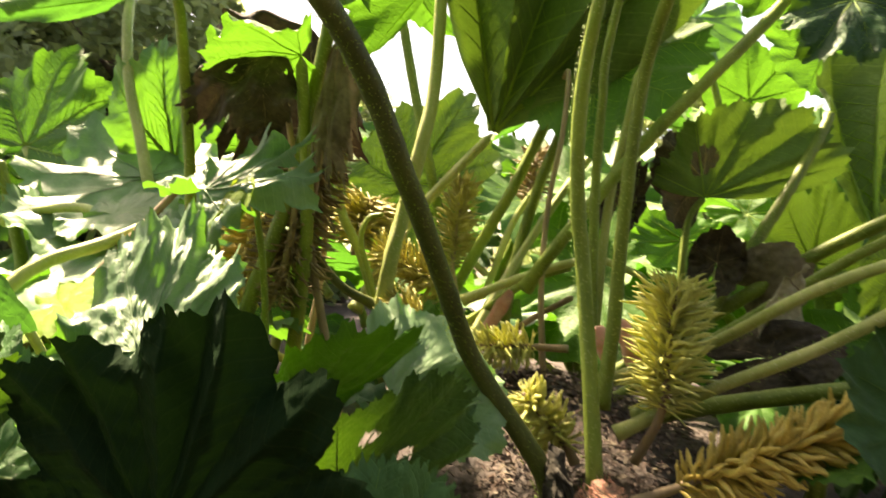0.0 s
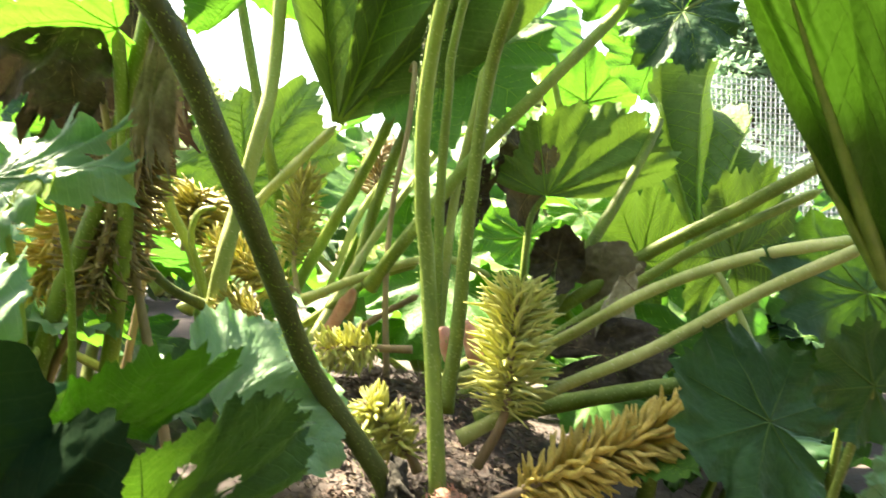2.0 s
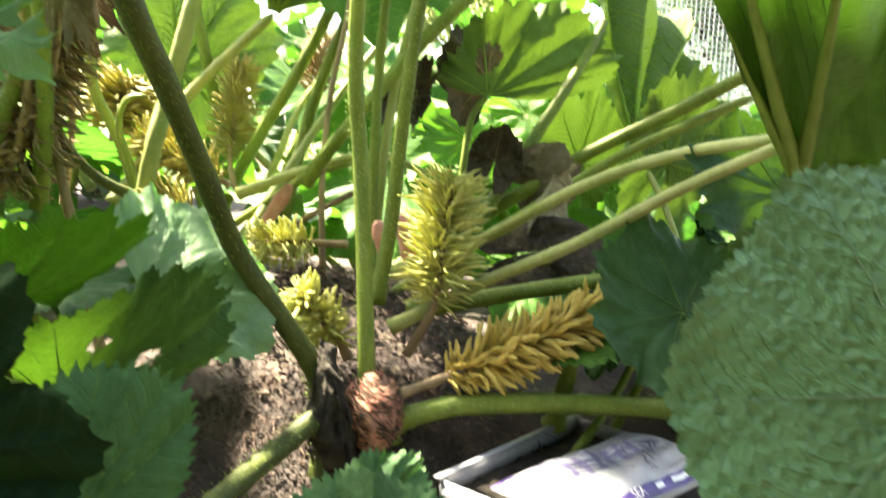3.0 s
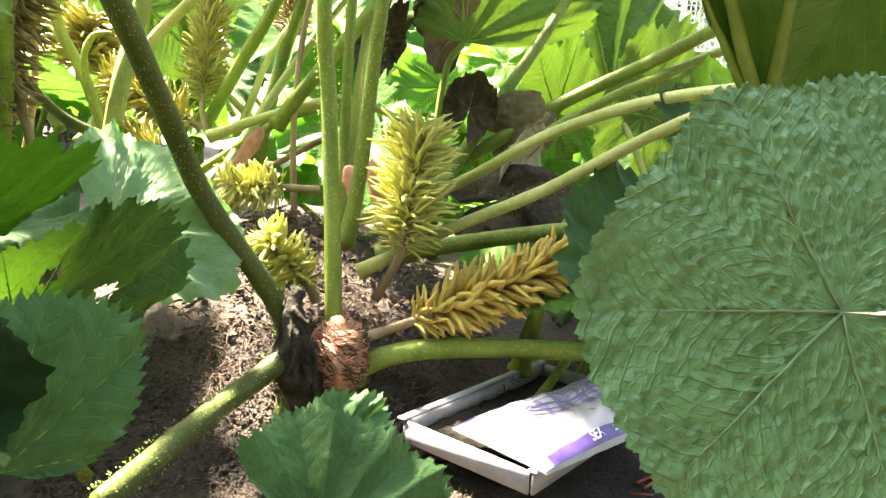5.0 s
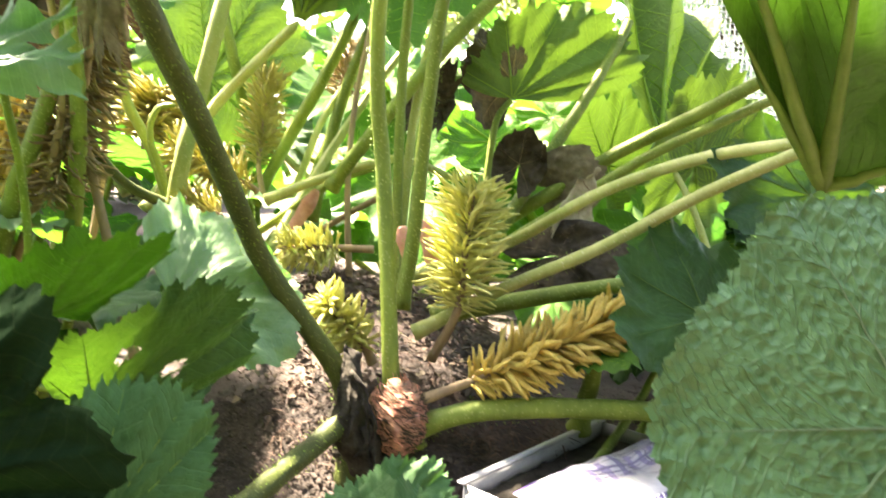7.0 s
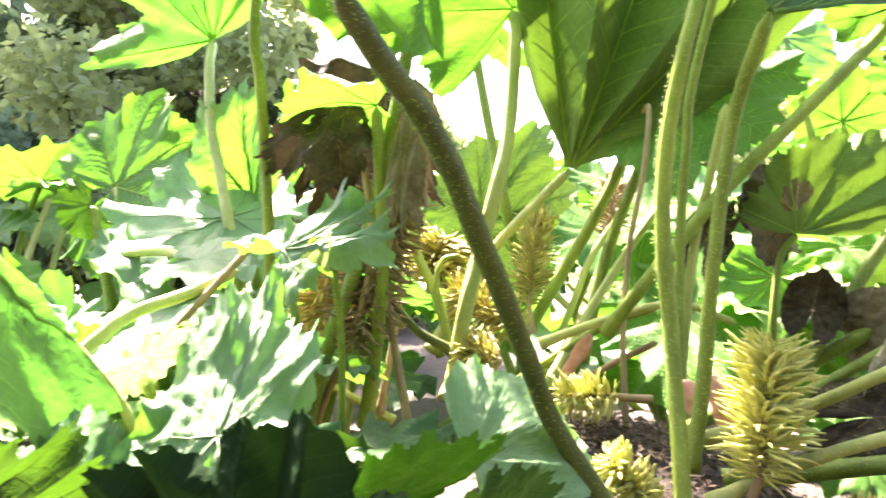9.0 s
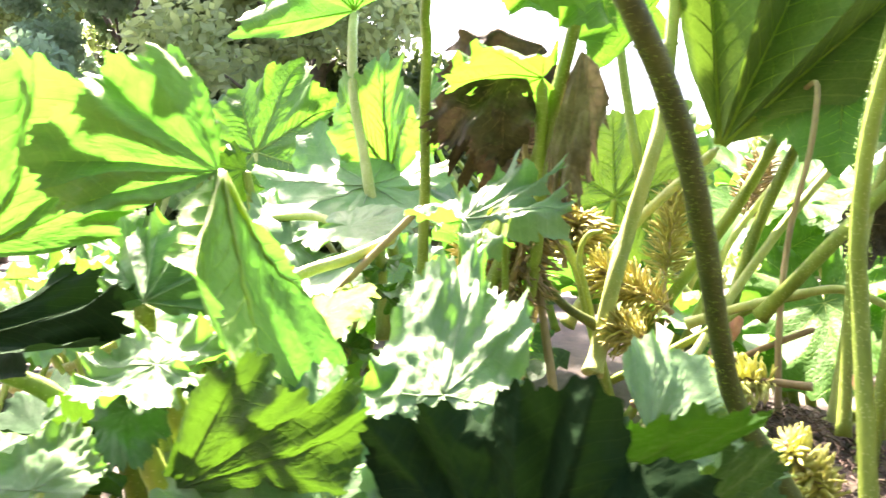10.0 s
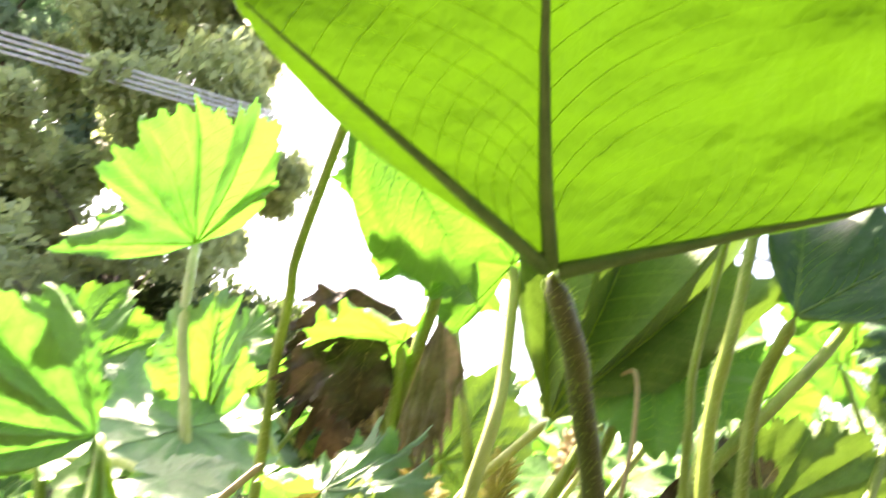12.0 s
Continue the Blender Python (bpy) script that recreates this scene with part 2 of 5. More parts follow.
def tube(bm, line, radius, sides=10, rough=0.0, cap=True):
    """A tube along a line; radius is a function of 0..1."""
    rings = []
    side = None
    for i, p in enumerate(line):
        ahead = (line[min(i + 1, len(line) - 1)] - line[max(i - 1, 0)]).normalized()
        side = (side or ahead.orthogonal())
        side = (side - ahead * side.dot(ahead)).normalized()
        up = ahead.cross(side)
        r = radius(i / (len(line) - 1))
        ring = []
        for k in range(sides):
            a = 2 * math.pi * k / sides
            d = side * math.cos(a) + up * math.sin(a)
            q = r * (1 + rough * noise.noise(p * 23 + d * 1.7))
            ring.append(bm.verts.new(p + d * q))
        rings.append(ring)
    for a, b in zip(rings[:-1], rings[1:]):
        for k in range(sides):
            bm.faces.new((a[k], a[(k + 1) % sides], b[(k + 1) % sides], b[k]))
    if cap:
        bm.faces.new(rings[0][::-1])
        bm.faces.new(rings[-1])


def stalk_part(parent, pts, r0, r1, mat=STALK, spines=0, name="stalk", label="", flare=0.35):
    """A fleshy stalk, thicker at its foot, with small bristles."""
    bm = bmesh.new()
    line = spread(pts, 40)

    def rad(u):
        end = max(0.0, (u - 0.97) / 0.03)
        return (r0 + (r1 - r0) * u) * (1 + flare * math.exp(-u * 18)) * (1 - 0.8 * end * end)

    tube(bm, line, rad, 14, 0.10)
    ob = part(name, bm, mat, parent, label)
    if spines:
        sb = bmesh.new()
        rnd = random.Random(spines)
        for i in range(spines):
            u = rnd.random()
            k = min(int(u * 40), 39)
            p = line[k].lerp(line[k + 1], u * 40 - k)
            ahead = (line[k + 1] - line[k]).normalized()
            d = ahead.orthogonal()
            d.rotate(Matrix.Rotation(rnd.random() * 2 * math.pi, 3, ahead))
            f = p + d * rad(u) * 0.95
            w = ahead * 0.0012
            v = d.cross(ahead) * 0.0012
            tip = f + (d * 1.0 + ahead * rnd.uniform(-0.2, 0.5)) * rnd.uniform(0.002, 0.005)
            q = [sb.verts.new(f + w), sb.verts.new(f - w * 0.5 + v), sb.verts.new(f - w * 0.5 - v), sb.verts.new(tip)]
            for tri in ((0, 1, 3), (1, 2, 3), (2, 0, 3)):
                sb.faces.new([q[j] for j in tri])
        tagged(part("bristle_coat", sb, RIB, ob, "short pale bristles"), kind="stuff")
    return ob


LOBES = ((0, 1.0), (48, 0.98), (-48, 0.98), (94, 0.92), (-94, 0.92), (138, 0.8), (-138, 0.8))


class Shape:
    """The surface of one blade in its own axes: x to the tip, y to the side, z to the upper face, radius 1."""

    def __init__(self, seed, cup=0.15, droop=0.25, ruffle=0.05, pleat=0.05, fold=0.0, notch=0.2, teeth=0.09, curl=0.0, arc=172, low=None, saws=1.0, rough=1.0, crumple=0.0, pucker=0.0, quilt=0.0, branch=9, lobes=LOBES):
        self.seed, self.cup, self.droop, self.ruffle, self.pleat = seed, cup, droop, ruffle, pleat
        self.fold, self.notch, self.teeth, self.curl, self.arc, self.saws, self.rough = fold, notch, teeth, curl, arc, saws, rough
        self.crumple, self.pucker, self.quilt, self.branch = crumple, pucker, quilt, branch
        self.low = -arc if low is None else low
        rnd = random.Random(seed)
        self.lobes = [(a + rnd.uniform(-5, 5), r * rnd.uniform(0.92, 1.06)) for a, r in lobes if self.low < a < arc]
        self.off = rnd.uniform(0, 50)

    def plain(self, deg):
        """Radius of the margin without its teeth."""
        w = [(size * (1 - self.notch * (abs(deg - a) / 25) ** 2), size) for a, size in self.lobes]
        r = math.log(sum(math.exp(14 * q) for q, _ in w)) / 14
        gap = min(self.arc - deg, deg - self.low) + 4
        return max(r * min(1, 0.3 + gap / 22), 0.05)

    def edge(self, deg):
        """Radius of the margin at an angle from the tip."""
        n1 = noise.noise((deg * 0.045, self.off, 0))
        saw = abs((deg * 0.085 * self.saws + self.off + n1 * 0.5) % 1 - 0.5) * 2
        saw2 = abs((deg * 0.27 * self.saws + self.off * 3 + n1) % 1 - 0.35) * 1.4
        return self.plain(deg) * (1 + self.teeth * (saw - 0.5) + self.teeth * 0.6 * (saw2 - 0.5) + 0.06 * n1)

    def vein_place(self, deg, r):
        """Count of side veins passed from the hub, and the way out from the rib, in the same measure."""
        off, a = min((abs(deg - b), b) for b, _ in self.lobes)
        k = self.branch / 0.92
        return k * (r / self.plain(a) - 0.012 * off), k * radians(off) * r

    def at(self, deg, r):
        """The place at an angle and a radius."""
        u = r / self.plain(deg)
        a = radians(deg)
        x, y = r * math.cos(a), r * math.sin(a)
        near = sorted(abs(deg - b) for b, _ in self.lobes)
        between = near[0] / max(near[0] + near[1], 1e-3) * 2 if len(near) > 1 else 0
        z = self.cup * r * r - self.droop * r ** 3 + self.pleat * r * between
        k = noise.noise((x * 2.3 + self.off, y * 2.3, 1.5))
        z += self.ruffle * (u ** 3) * math.sin(a * 9 + 4 * k + self.off) + 0.09 * r * k * self.rough
        z += self.ruffle * 0.5 * u ** 4 * math.sin(a * 23 + 6 * k)
        z += 0.012 * self.rough * noise.noise((x * 11, y * 11, self.off)) * min(1, 4 * r)
        if self.pucker:
            d = noise.voronoi((x * 17 + 0.4 * k, y * 17, self.off))[0]
            z += self.pucker * (d[1] - d[0]) * min(1, 6 * r)
        if self.quilt:
            p, w = self.vein_place(deg, r)
            p += 0.35 * noise.noise((x * 9, y * 9, self.off))
            w += 0.5 * noise.noise((x * 8, y * 8, self.off + 3))
            z += self.quilt * (abs(math.sin(math.pi * p)) ** 0.6 * (0.55 + 0.45 * abs(math.sin(math.pi * 1.7 * w + 2 * p)) ** 0.7) + 0.25 * abs(math.sin(math.pi * 3 * p + 5 * k))) * min(1, 5 * r)
        if self.crumple:
            q = noise.noise_vector((x * 2.1, y * 2.1, self.off)) + 0.5 * noise.noise_vector((x * 5.3, y * 5.3, self.off + 7))
            x, y, z = x + 0.6 * self.crumple * q.x * r, y + 0.6 * self.crumple * q.y * r, z + 1.6 * self.crumple * q.z * min(1, 2 * r)
        if self.fold:
            z += self.fold * (math.sqrt(y * y + 0.004) - 0.06)
            y *= 1 / math.sqrt(1 + self.fold * self.fold)
        if self.curl:
            t = self.curl * x
            if abs(t) > 1e-4:
                x, z = math.sin(t) / self.curl - z * math.sin(t), z * math.cos(t) - (1 - math.cos(t)) / self.curl
        return Vector((x, y, z))


def frame_of(hub, tip, side):
    """Axes of a blade from its hub, its tip and a place towards one side, with its length and width."""
    h, t, s = Vector(hub), Vector(tip), Vector(side)
    x = t - h
    size = x.length
    x.normalize()
    y = s - h
    y -= x * y.dot(x)
    wide = y.length
    y.normalize()
    z = x.cross(y)
    m = Matrix((x, y, z)).transposed().to_4x4()
    m.translation = h
    return m @ Matrix.Diagonal((size, wide, (size + wide) / 2, 1)), size


def blade_part(parent, hub, tip, side, mat=LEAF, seed=1, na=150, nr=14, ribs=RIB, rib_size=0.014, holes=0, name="blade", label="", branch=9, vein=0.3, veins=None, joined=False, pit=None, ribbed=99, **kw):
    s = Shape(seed, branch=branch, **kw)
    m, size = frame_of(hub, tip, side)
    bm = bmesh.new()
    rnd = random.Random(seed + 7)
    pits = []
    for _ in range(holes):
        a, u = rnd.uniform(-150, 150), rnd.uniform(0.45, 1.0)
        pits.append((a, u, rnd.uniform(0.02, 0.07)))
    if pit:
        pits.append(pit)
    net = bm.loops.layers.uv.new("blade")
    place = {}
    hub_v = bm.verts.new(m @ s.at(0, 0))
    place[hub_v] = (0, 0)
    rows = []
    first, span = s.low - 3, s.arc - s.low + 6
    for i in range(na + 1):
        deg = first + span * i / na
        far = s.edge(deg)
        row = []
        for k in range(nr):
            v = bm.verts.new(m @ s.at(deg, far * (k + 1) / nr))
            place[v] = s.vein_place(deg, far * (k + 1) / nr)
            row.append(v)
        rows.append(row)
    for i in range(na):
        mid = first + span * (i + 0.5) / na
        bm.faces.new((hub_v, rows[i][0], rows[i + 1][0]))
        for k in range(nr - 1):
            u = (k + 1.5) / nr
            if any(math.hypot((mid - a) * 0.017 * u, u - b) < c for a, b, c in pits):
                continue
            bm.faces.new((rows[i][k], rows[i][k + 1], rows[i + 1][k + 1], rows[i + 1][k]))
    for f in bm.faces:
        for corner in f.loops:
            corner[net].uv = place[corner.vert]
    ob = part(name, bm, mat, parent, label)
    if not ribs:
        return ob
    vb = bmesh.new()
    rb = bmesh.new()
    for n, (a, _) in enumerate(s.lobes[:ribbed]):
        k = rib_size * size * (1.0 if n < 5 else 0.8)
        long = s.plain(a) * 0.93
        line = [m @ (s.at(a, 0.01 + long * j / 12) + Vector((0, 0, -0.008 * (1 - j / 12)))) for j in range(13)]
        tube(rb, line, lambda u, k=k: k * (1 - 0.88 * u), 6)
        if not joined:
            part("rib", rb, ribs, ob)
            rb = bmesh.new()
        for j in range(1, branch):
            for w in (-1, 1):
                u0 = j / branch * 0.92
                tw = []
                for f in range(7):
                    bend = 26 * f / 6 * (1.12 - 0.7 * u0)
                    turn = a + w * bend
                    if not s.low < turn < s.arc:
                        break
                    r = s.plain(a) * (u0 + 0.012 * bend)
                    if r > s.plain(turn) * 0.96:
                        break
                    if pit and math.hypot((turn - pit[0]) * 0.017 * r / s.plain(turn), r / s.plain(turn) - pit[1]) < pit[2] * 1.1:
                        break
                    tw.append(m @ (s.at(turn, r) + Vector((0, 0, -0.002))))
                if len(tw) > 2:
                    tube(vb, tw, lambda u, k=k, u0=u0: k * vein * (1 - 0.5 * u0) * (1 - 0.8 * u), 4, cap=False)
    if joined:
        tagged(part("rib_fan", rb, ribs, ob, "stout raised ribs"), kind="stuff")
    else:
        rb.free()
    tagged(part("vein_net", vb, veins or VEIN, ob, "fine pale veins"), kind="stuff")
    return ob


def leaf(label, hub, tip, side, stalk=None, r0=0.03, r1=0.02, smat=STALK, spines=0, **kw):
    """A giant rhubarb leaf: blade with ribs, on its stalk (points from foot to hub)."""
    root = new("giant_rhubarb_leaf")
    tagged(root, label, "leaf", "giant rhubarb leaves")
    if stalk:
        back = (Vector(stalk[-1]) - Vector(hub)).normalized() * r1 * 0.3
        stalk_part(root, list(stalk) + [tuple(Vector(hub) + back)], r0, r1, smat, spines)
    blade_part(root, hub, tip, side, **kw)
    return root


FINGERS = {}


def finger_meshes(mat, fat=0.05):
    """Six alike but differing knobbly fingers of a flower spike, one unit long along z."""
    key = (mat.name, fat)
    if key not in FINGERS:
        made = []
        for n in range(6):
            bm = bmesh.new()
            rnd = random.Random(n)
            bend = rnd.uniform(0.05, 0.3)
            line = [Vector((bend * (j / 6) ** 2, 0.06 * math.sin(j + n), j / 6)) for j in range(7)]
            tube(bm, line, lambda u: fat * (0.75 + 0.5 * math.sin(math.pi * min(u * 1.1, 1))) * (1 if u < 0.95 else 0.5), 6, 0.9)
            me = bpy.data.meshes.new("finger")
            bm.to_mesh(me)
            bm.free()
            me.materials.append(mat)
            for f in me.polygons:
                f.use_smooth = True
            made.append(me)
        FINGERS[key] = made
    return FINGERS[key]


def spike(label, foot, base, top, radius, count, mat=FINGER, long=0.07, lean=0.9, single=True, seed=1, stem_r=0.016, stem_mat=STALK_DRY, bend=0.0, fat=0.042):
    """A flower spike: a bare stem from foot to base, then an axis to top packed with fingers."""
    root = tagged(new("flower_spike"), label, "flower spike", "flower spikes")
    b, t = Vector(base), Vector(top)
    axis = t - b
    rise = axis.normalized()
    sag = Vector((0, 0, bend))
    bm = bmesh.new()
    tube(bm, spread([foot, base, (b + t) / 2 + sag, top], 24), lambda u: stem_r * (1 - 0.6 * u), 8, 0.15)
    part("stem", bm, stem_mat, root, "bare stout stem")
    rnd = random.Random(seed)
    meshes = finger_meshes(mat, fat)
    joined = bmesh.new()
    for i in range(count):
        f = (i + 0.5) / count
        a = i * 2.39996 + rnd.uniform(-0.25, 0.25)
        p = b.lerp(t, f) + sag * 4 * f * (1 - f)
        o = rise.orthogonal()
        o.rotate(Matrix.Rotation(a, 3, rise))
        shape = min(1, 0.55 + 2.2 * f) * min(1, 0.5 + 3.0 * (1 - f))
        d = (o + rise * (lean * (0.5 + 1.1 * f) + rnd.uniform(-0.25, 0.25)) + Vector((0, 0, -0.3 * (1 - f)))).normalized()
        size = long * shape * rnd.uniform(0.8, 1.2)
        q = Matrix.Translation(p + o * radius * 0.25) @ d.to_track_quat("Z", "X").to_matrix().to_4x4() @ Matrix.Rotation(rnd.uniform(0, 6.28), 4, "Z") @ Matrix.Diagonal((size, size, size, 1))
        if single:
            ob = new("finger", meshes[i % 6])
            ob.parent = root
            ob.matrix_world = q
        else:
            n0 = len(joined.verts)
            joined.from_mesh(meshes[i % 6])
            joined.verts.ensure_lookup_table()
            for v in joined.verts[n0:]:
                v.co = q @ v.co
    if not single:
        tagged(part("finger_cluster", joined, mat, root, "dense knobbly fingers"), kind="stuff")
    else:
        joined.free()
    return root


def bare_stalk(label, pts, r0, r1, mat=STALK, spines=0, flare=0.35):
    """A stalk whose blade is out of sight or gone."""
    root = tagged(new("leaf_stalk"), label, "leaf stalk", "leaf stalks")
    x, y, z = pts[0]
    gap = z - height(x, y)
    back = (Vector(pts[0]) - Vector(pts[1])).normalized()
    if 0 < gap < 0.15:
        pts = [(x, y, height(x, y) - 0.03)] + list(pts)
    elif 0 < gap < 0.9 and back.z < -0.5:
        pts = [tuple(Vector(pts[0]) + back * (gap + 0.05) / -back.z)] + list(pts)
    stalk_part(root, pts, r0, r1, mat, spines, flare=flare)
    return root


# ---- ground ----
def height(x, y):
    z = 0.05 * noise.noise((x * 0.8, y * 0.8, 3)) + 0.02 * noise.noise((x * 4, y * 4, 5)) + 0.008 * noise.noise((x * 17, y * 17, 7))
    z += 0.30 * math.exp(-(((x - 0.35) / 0.5) ** 2 + ((y - 2.95) / 0.65) ** 2))
    z += 0.10 * math.exp(-(((x - 0.45) / 0.16) ** 2 + ((y - 2.06) / 0.16) ** 2))
    f = min(max((2.35 - y) / 0.65, 0), 1)
    return z * min(1, 12 / (1 + abs(x) + abs(y))) - 0.14 * f * f * (3 - 2 * f)


bm = bmesh.new()
xs = [-60, -30, -15, -8] + [-5 + 0.2 * i for i in range(20)] + [-1 + 0.025 * i for i in range(120)] + [2 + 0.25 * i for i in range(16)] + [8, 15, 30, 60]
ys = [-30, -12, -5, -2, -1, 0, 0.4] + [0.8 + 0.025 * i for i in range(120)] + [3.8 + 0.2 * i for i in range(22)] + [9, 12, 20, 40, 90]
grid = [[bm.verts.new((x, y, height(x, y))) for x in xs] for y in ys]
for a, b in zip(grid[:-1], grid[1:]):
    for i in range(len(xs) - 1):
        bm.faces.new((a[i], a[i + 1], b[i + 1], b[i]))
tagged(part("ground", bm, SOIL), "dark brown crumbly garden soil", "ground", kind="structure")


def litter(name, label, count, box, long, wide, mat, seed, lift=0.004, strands=False):
    """Loose dry bits on the soil: bent flakes or strands."""
    rnd = random.Random(seed)
    verts, faces = [], []
    x0, x1, y0, y1 = box
    for _ in range(count):
        x, y = rnd.uniform(x0, x1), rnd.uniform(y0, y1)
        a = rnd.uniform(0, 6.28)
        s, w = long * rnd.uniform(0.4, 1.3), wide * rnd.uniform(0.5, 1.4)
        d, o = Vector((math.cos(a), math.sin(a), rnd.uniform(-0.4, 0.4))), Vector((-math.sin(a), math.cos(a), rnd.uniform(-0.5, 0.5)))
        p = Vector((x, y, height(x, y) + lift * rnd.uniform(0.3, 2.5)))
        bow = Vector((0, 0, s * rnd.uniform(0.05, 0.35)))
        n = len(verts)
        for f in (-1, 0, 1):
            c = p + d * s * 0.5 * f + bow * (1 - f * f)
            e = w * (0.35 if f else 1)
            verts += [c - o * e * 0.5, c + o * e * 0.5, c + Vector((0, 0, -w * 0.35))]
        for k in (0, 3):
            for i in range(3):
                j = (i + 1) % 3
                faces.append((n + k + i, n + k + j, n + k + 3 + j, n + k + 3 + i))
        faces += [(n + 2, n + 1, n), (n + 6, n + 7, n + 8)]
    me = bpy.data.meshes.new(name)
    me.from_pydata([tuple(v) for v in verts], [], faces)
    me.materials.append(mat)
    return tagged(new(name, me), label, "litter", kind="stuff")


CHIP_PALE = material("chip_pale", (0.10, 0.075, 0.045), (0.04, 0.028, 0.016), 0.85, 18, 0.5, 90)
CHIP_RED = material("chip_red", (0.12, 0.068, 0.042), (0.04, 0.022, 0.015), 0.8, 18, 0.5, 90)
litter("bark_litter", "fine brown bark crumbs over the soil", 26000, (-1.2, 1.8, 0.9, 3.6), 0.011, 0.005, CHIP, 1)
litter("dead_leaf_litter", "pale dry leaf scraps around the plant crown", 700, (0.0, 1.0, 2.2, 3.3), 0.045, 0.018, CHIP_PALE, 2, 0.015)
litter("fibre_litter", "reddish dry fibres around the plant crown", 2200, (0.1, 0.95, 1.95, 3.1), 0.06, 0.004, CHIP_RED, 3, 0.02)
litter("bark_litter", "fine brown bark crumbs beside the plant crown", 16000, (-0.25, 0.7, 1.3, 2.3), 0.012, 0.005, CHIP, 4, 0.006)


def crown(p, size):
    """The knobbly crown of the plant, wrapped in pinkish fibres."""
    root = tagged(new("plant_crown"), "orange-pink fibrous crown of the giant rhubarb", "plant crown")
    p = Vector(p)
    bm = bmesh.new()
    bmesh.ops.create_icosphere(bm, subdivisions=4, radius=1)
    for v in bm.verts:
        n = v.co.normalized()
        k = 1 + 0.25 * noise.noise(n * 2.2) + 0.12 * noise.noise(n * 7) + 0.08 * abs(noise.noise(Vector((n.x * 20, n.y * 20, n.z * 3))))
        v.co = p + Vector((n.x * size * 0.85, n.y * size, n.z * size * 1.15)) * k
    part("core", bm, FIBRE, root)
    rnd = random.Random(9)
    for name, mat, count, long in (("fibre_wrap", PINK, 420, 0.05), ("thread_wrap", CHIP_PALE, 260, 0.08)):
        fb = bmesh.new()
        for _ in range(count):
            n = Vector((rnd.gauss(0, 1), rnd.gauss(-0.4, 1), rnd.gauss(0.1, 0.8))).normalized()
            q = p + Vector((n.x * size * 0.85, n.y * size, n.z * size * 1.15)) * 1.0
            flow = (Vector((0.3, 0, 1)).cross(n) + Vector((0, 0, rnd.uniform(-0.8, 0.8)))).normalized() * rnd.choice((-1, 1))
            s = long * rnd.uniform(0.5, 1.3)
            tube(fb, [q - flow * s * 0.5 - n * 0.004, q + n * rnd.uniform(0.004, 0.014), q + flow * s * 0.5 - n * 0.002], lambda u: 0.0016 * (1.2 - u), 3, cap=False)
        tagged(part(name, fb, mat, root), kind="stuff")
    return root


def rotten_sheath(pts):
    """A black withered sheath clinging to the foot of a stalk."""
    root = tagged(new("withered_sheath"), "black rotten sheath at the foot of a stalk", "withered sheath")
    bm = bmesh.new()
    line = spread(pts, 26)
    tube(bm, line, lambda u: 0.046 * (1 - u ** 1.6) + 0.008 * math.sin(u * 7) * (1 - u) + 0.004, 26, 0.3)
    for v in bm.verts:
        q = Vector((v.co.x * 55, v.co.y * 55, v.co.z * 9))
        v.co += Vector((noise.noise(q), noise.noise(q + Vector((5, 0, 0))), 0)) * 0.022
    part("sheath", bm, ROT, root)
    rnd = random.Random(3)
    for i in range(7):
        sb = bmesh.new()
        a = line[rnd.randrange(4, 20)] + Vector((rnd.uniform(-0.04, 0.04), -0.035, 0))
        e = a + Vector((rnd.uniform(-0.04, 0.04), rnd.uniform(-0.02, 0.02), -rnd.uniform(0.06, 0.14)))
        tube(sb, spread([a, a.lerp(e, 0.5) + Vector((rnd.uniform(-0.02, 0.02), -0.02, 0)), e], 8), lambda u: 0.010 * (1.1 - u), 6, 0.8)
        part("shred", sb, ROT, root)
    return root


def pink_scale(p, tip, wide):
    """A fleshy pink bud scale."""
    root = tagged(new("bud_scale"), "fleshy salmon-pink bud scale at the crown", "bud scale", "bud scales")
    p, t = Vector(p), Vector(tip)
    up = t - p
    long = up.length
    up.normalize()
    side = up.cross(Vector((0, 1, 0))).normalized()
    out = side.cross(up)
    bm = bmesh.new()
    rows = []
    for i in range(15):
        u = -0.6 + 1.6 * i / 14
        w = wide * (1 - max(u, 0) ** 3 * 0.75) * (0.8 + 0.2 * u)
        ring = []
        for k in range(16):
            a = 2 * math.pi * k / 16
            q = p + up * long * u + side * w * math.cos(a) + out * w * 0.55 * math.sin(a)
            ring.append(bm.verts.new(q + Vector((noise.noise(q * 30), noise.noise(q * 31), noise.noise(q * 29))) * 0.006))
        rows.append(ring)
    for a, b in zip(rows[:-1], rows[1:]):
        for k in range(16):
            bm.faces.new((a[k], a[(k + 1) % 16], b[(k + 1) % 16], b[k]))
    bm.faces.new(rows[0][::-1])
    bm.faces.new(rows[-1])
    part("scale", bm, PINK, root)
    return root


PLASTIC = material("plastic", (0.30, 0.31, 0.33), (0.23, 0.24, 0.27), 0.35, 30, 0.05, 60, spec=0.5)
FILM = material("film", (0.27, 0.275, 0.295), (0.21, 0.215, 0.235), 0.3, 14, 0.35, 26, spec=0.5)
PRINT = material("print", (0.10, 0.06, 0.25), (0.05, 0.03, 0.14), 0.3, 20, 0.2, 30)
PRINT_SOFT = material("print_soft", (0.075, 0.07, 0.13), (0.035, 0.03, 0.07), 0.4, 28, 0.2, 30)
LILAC = material("lilac", (0.15, 0.135, 0.24), (0.11, 0.10, 0.18), 0.35, 20, 0.2, 30)
INK = material("ink", (0.06, 0.06, 0.08), (0.03, 0.03, 0.04), 0.4, 20, 0.1, 30)
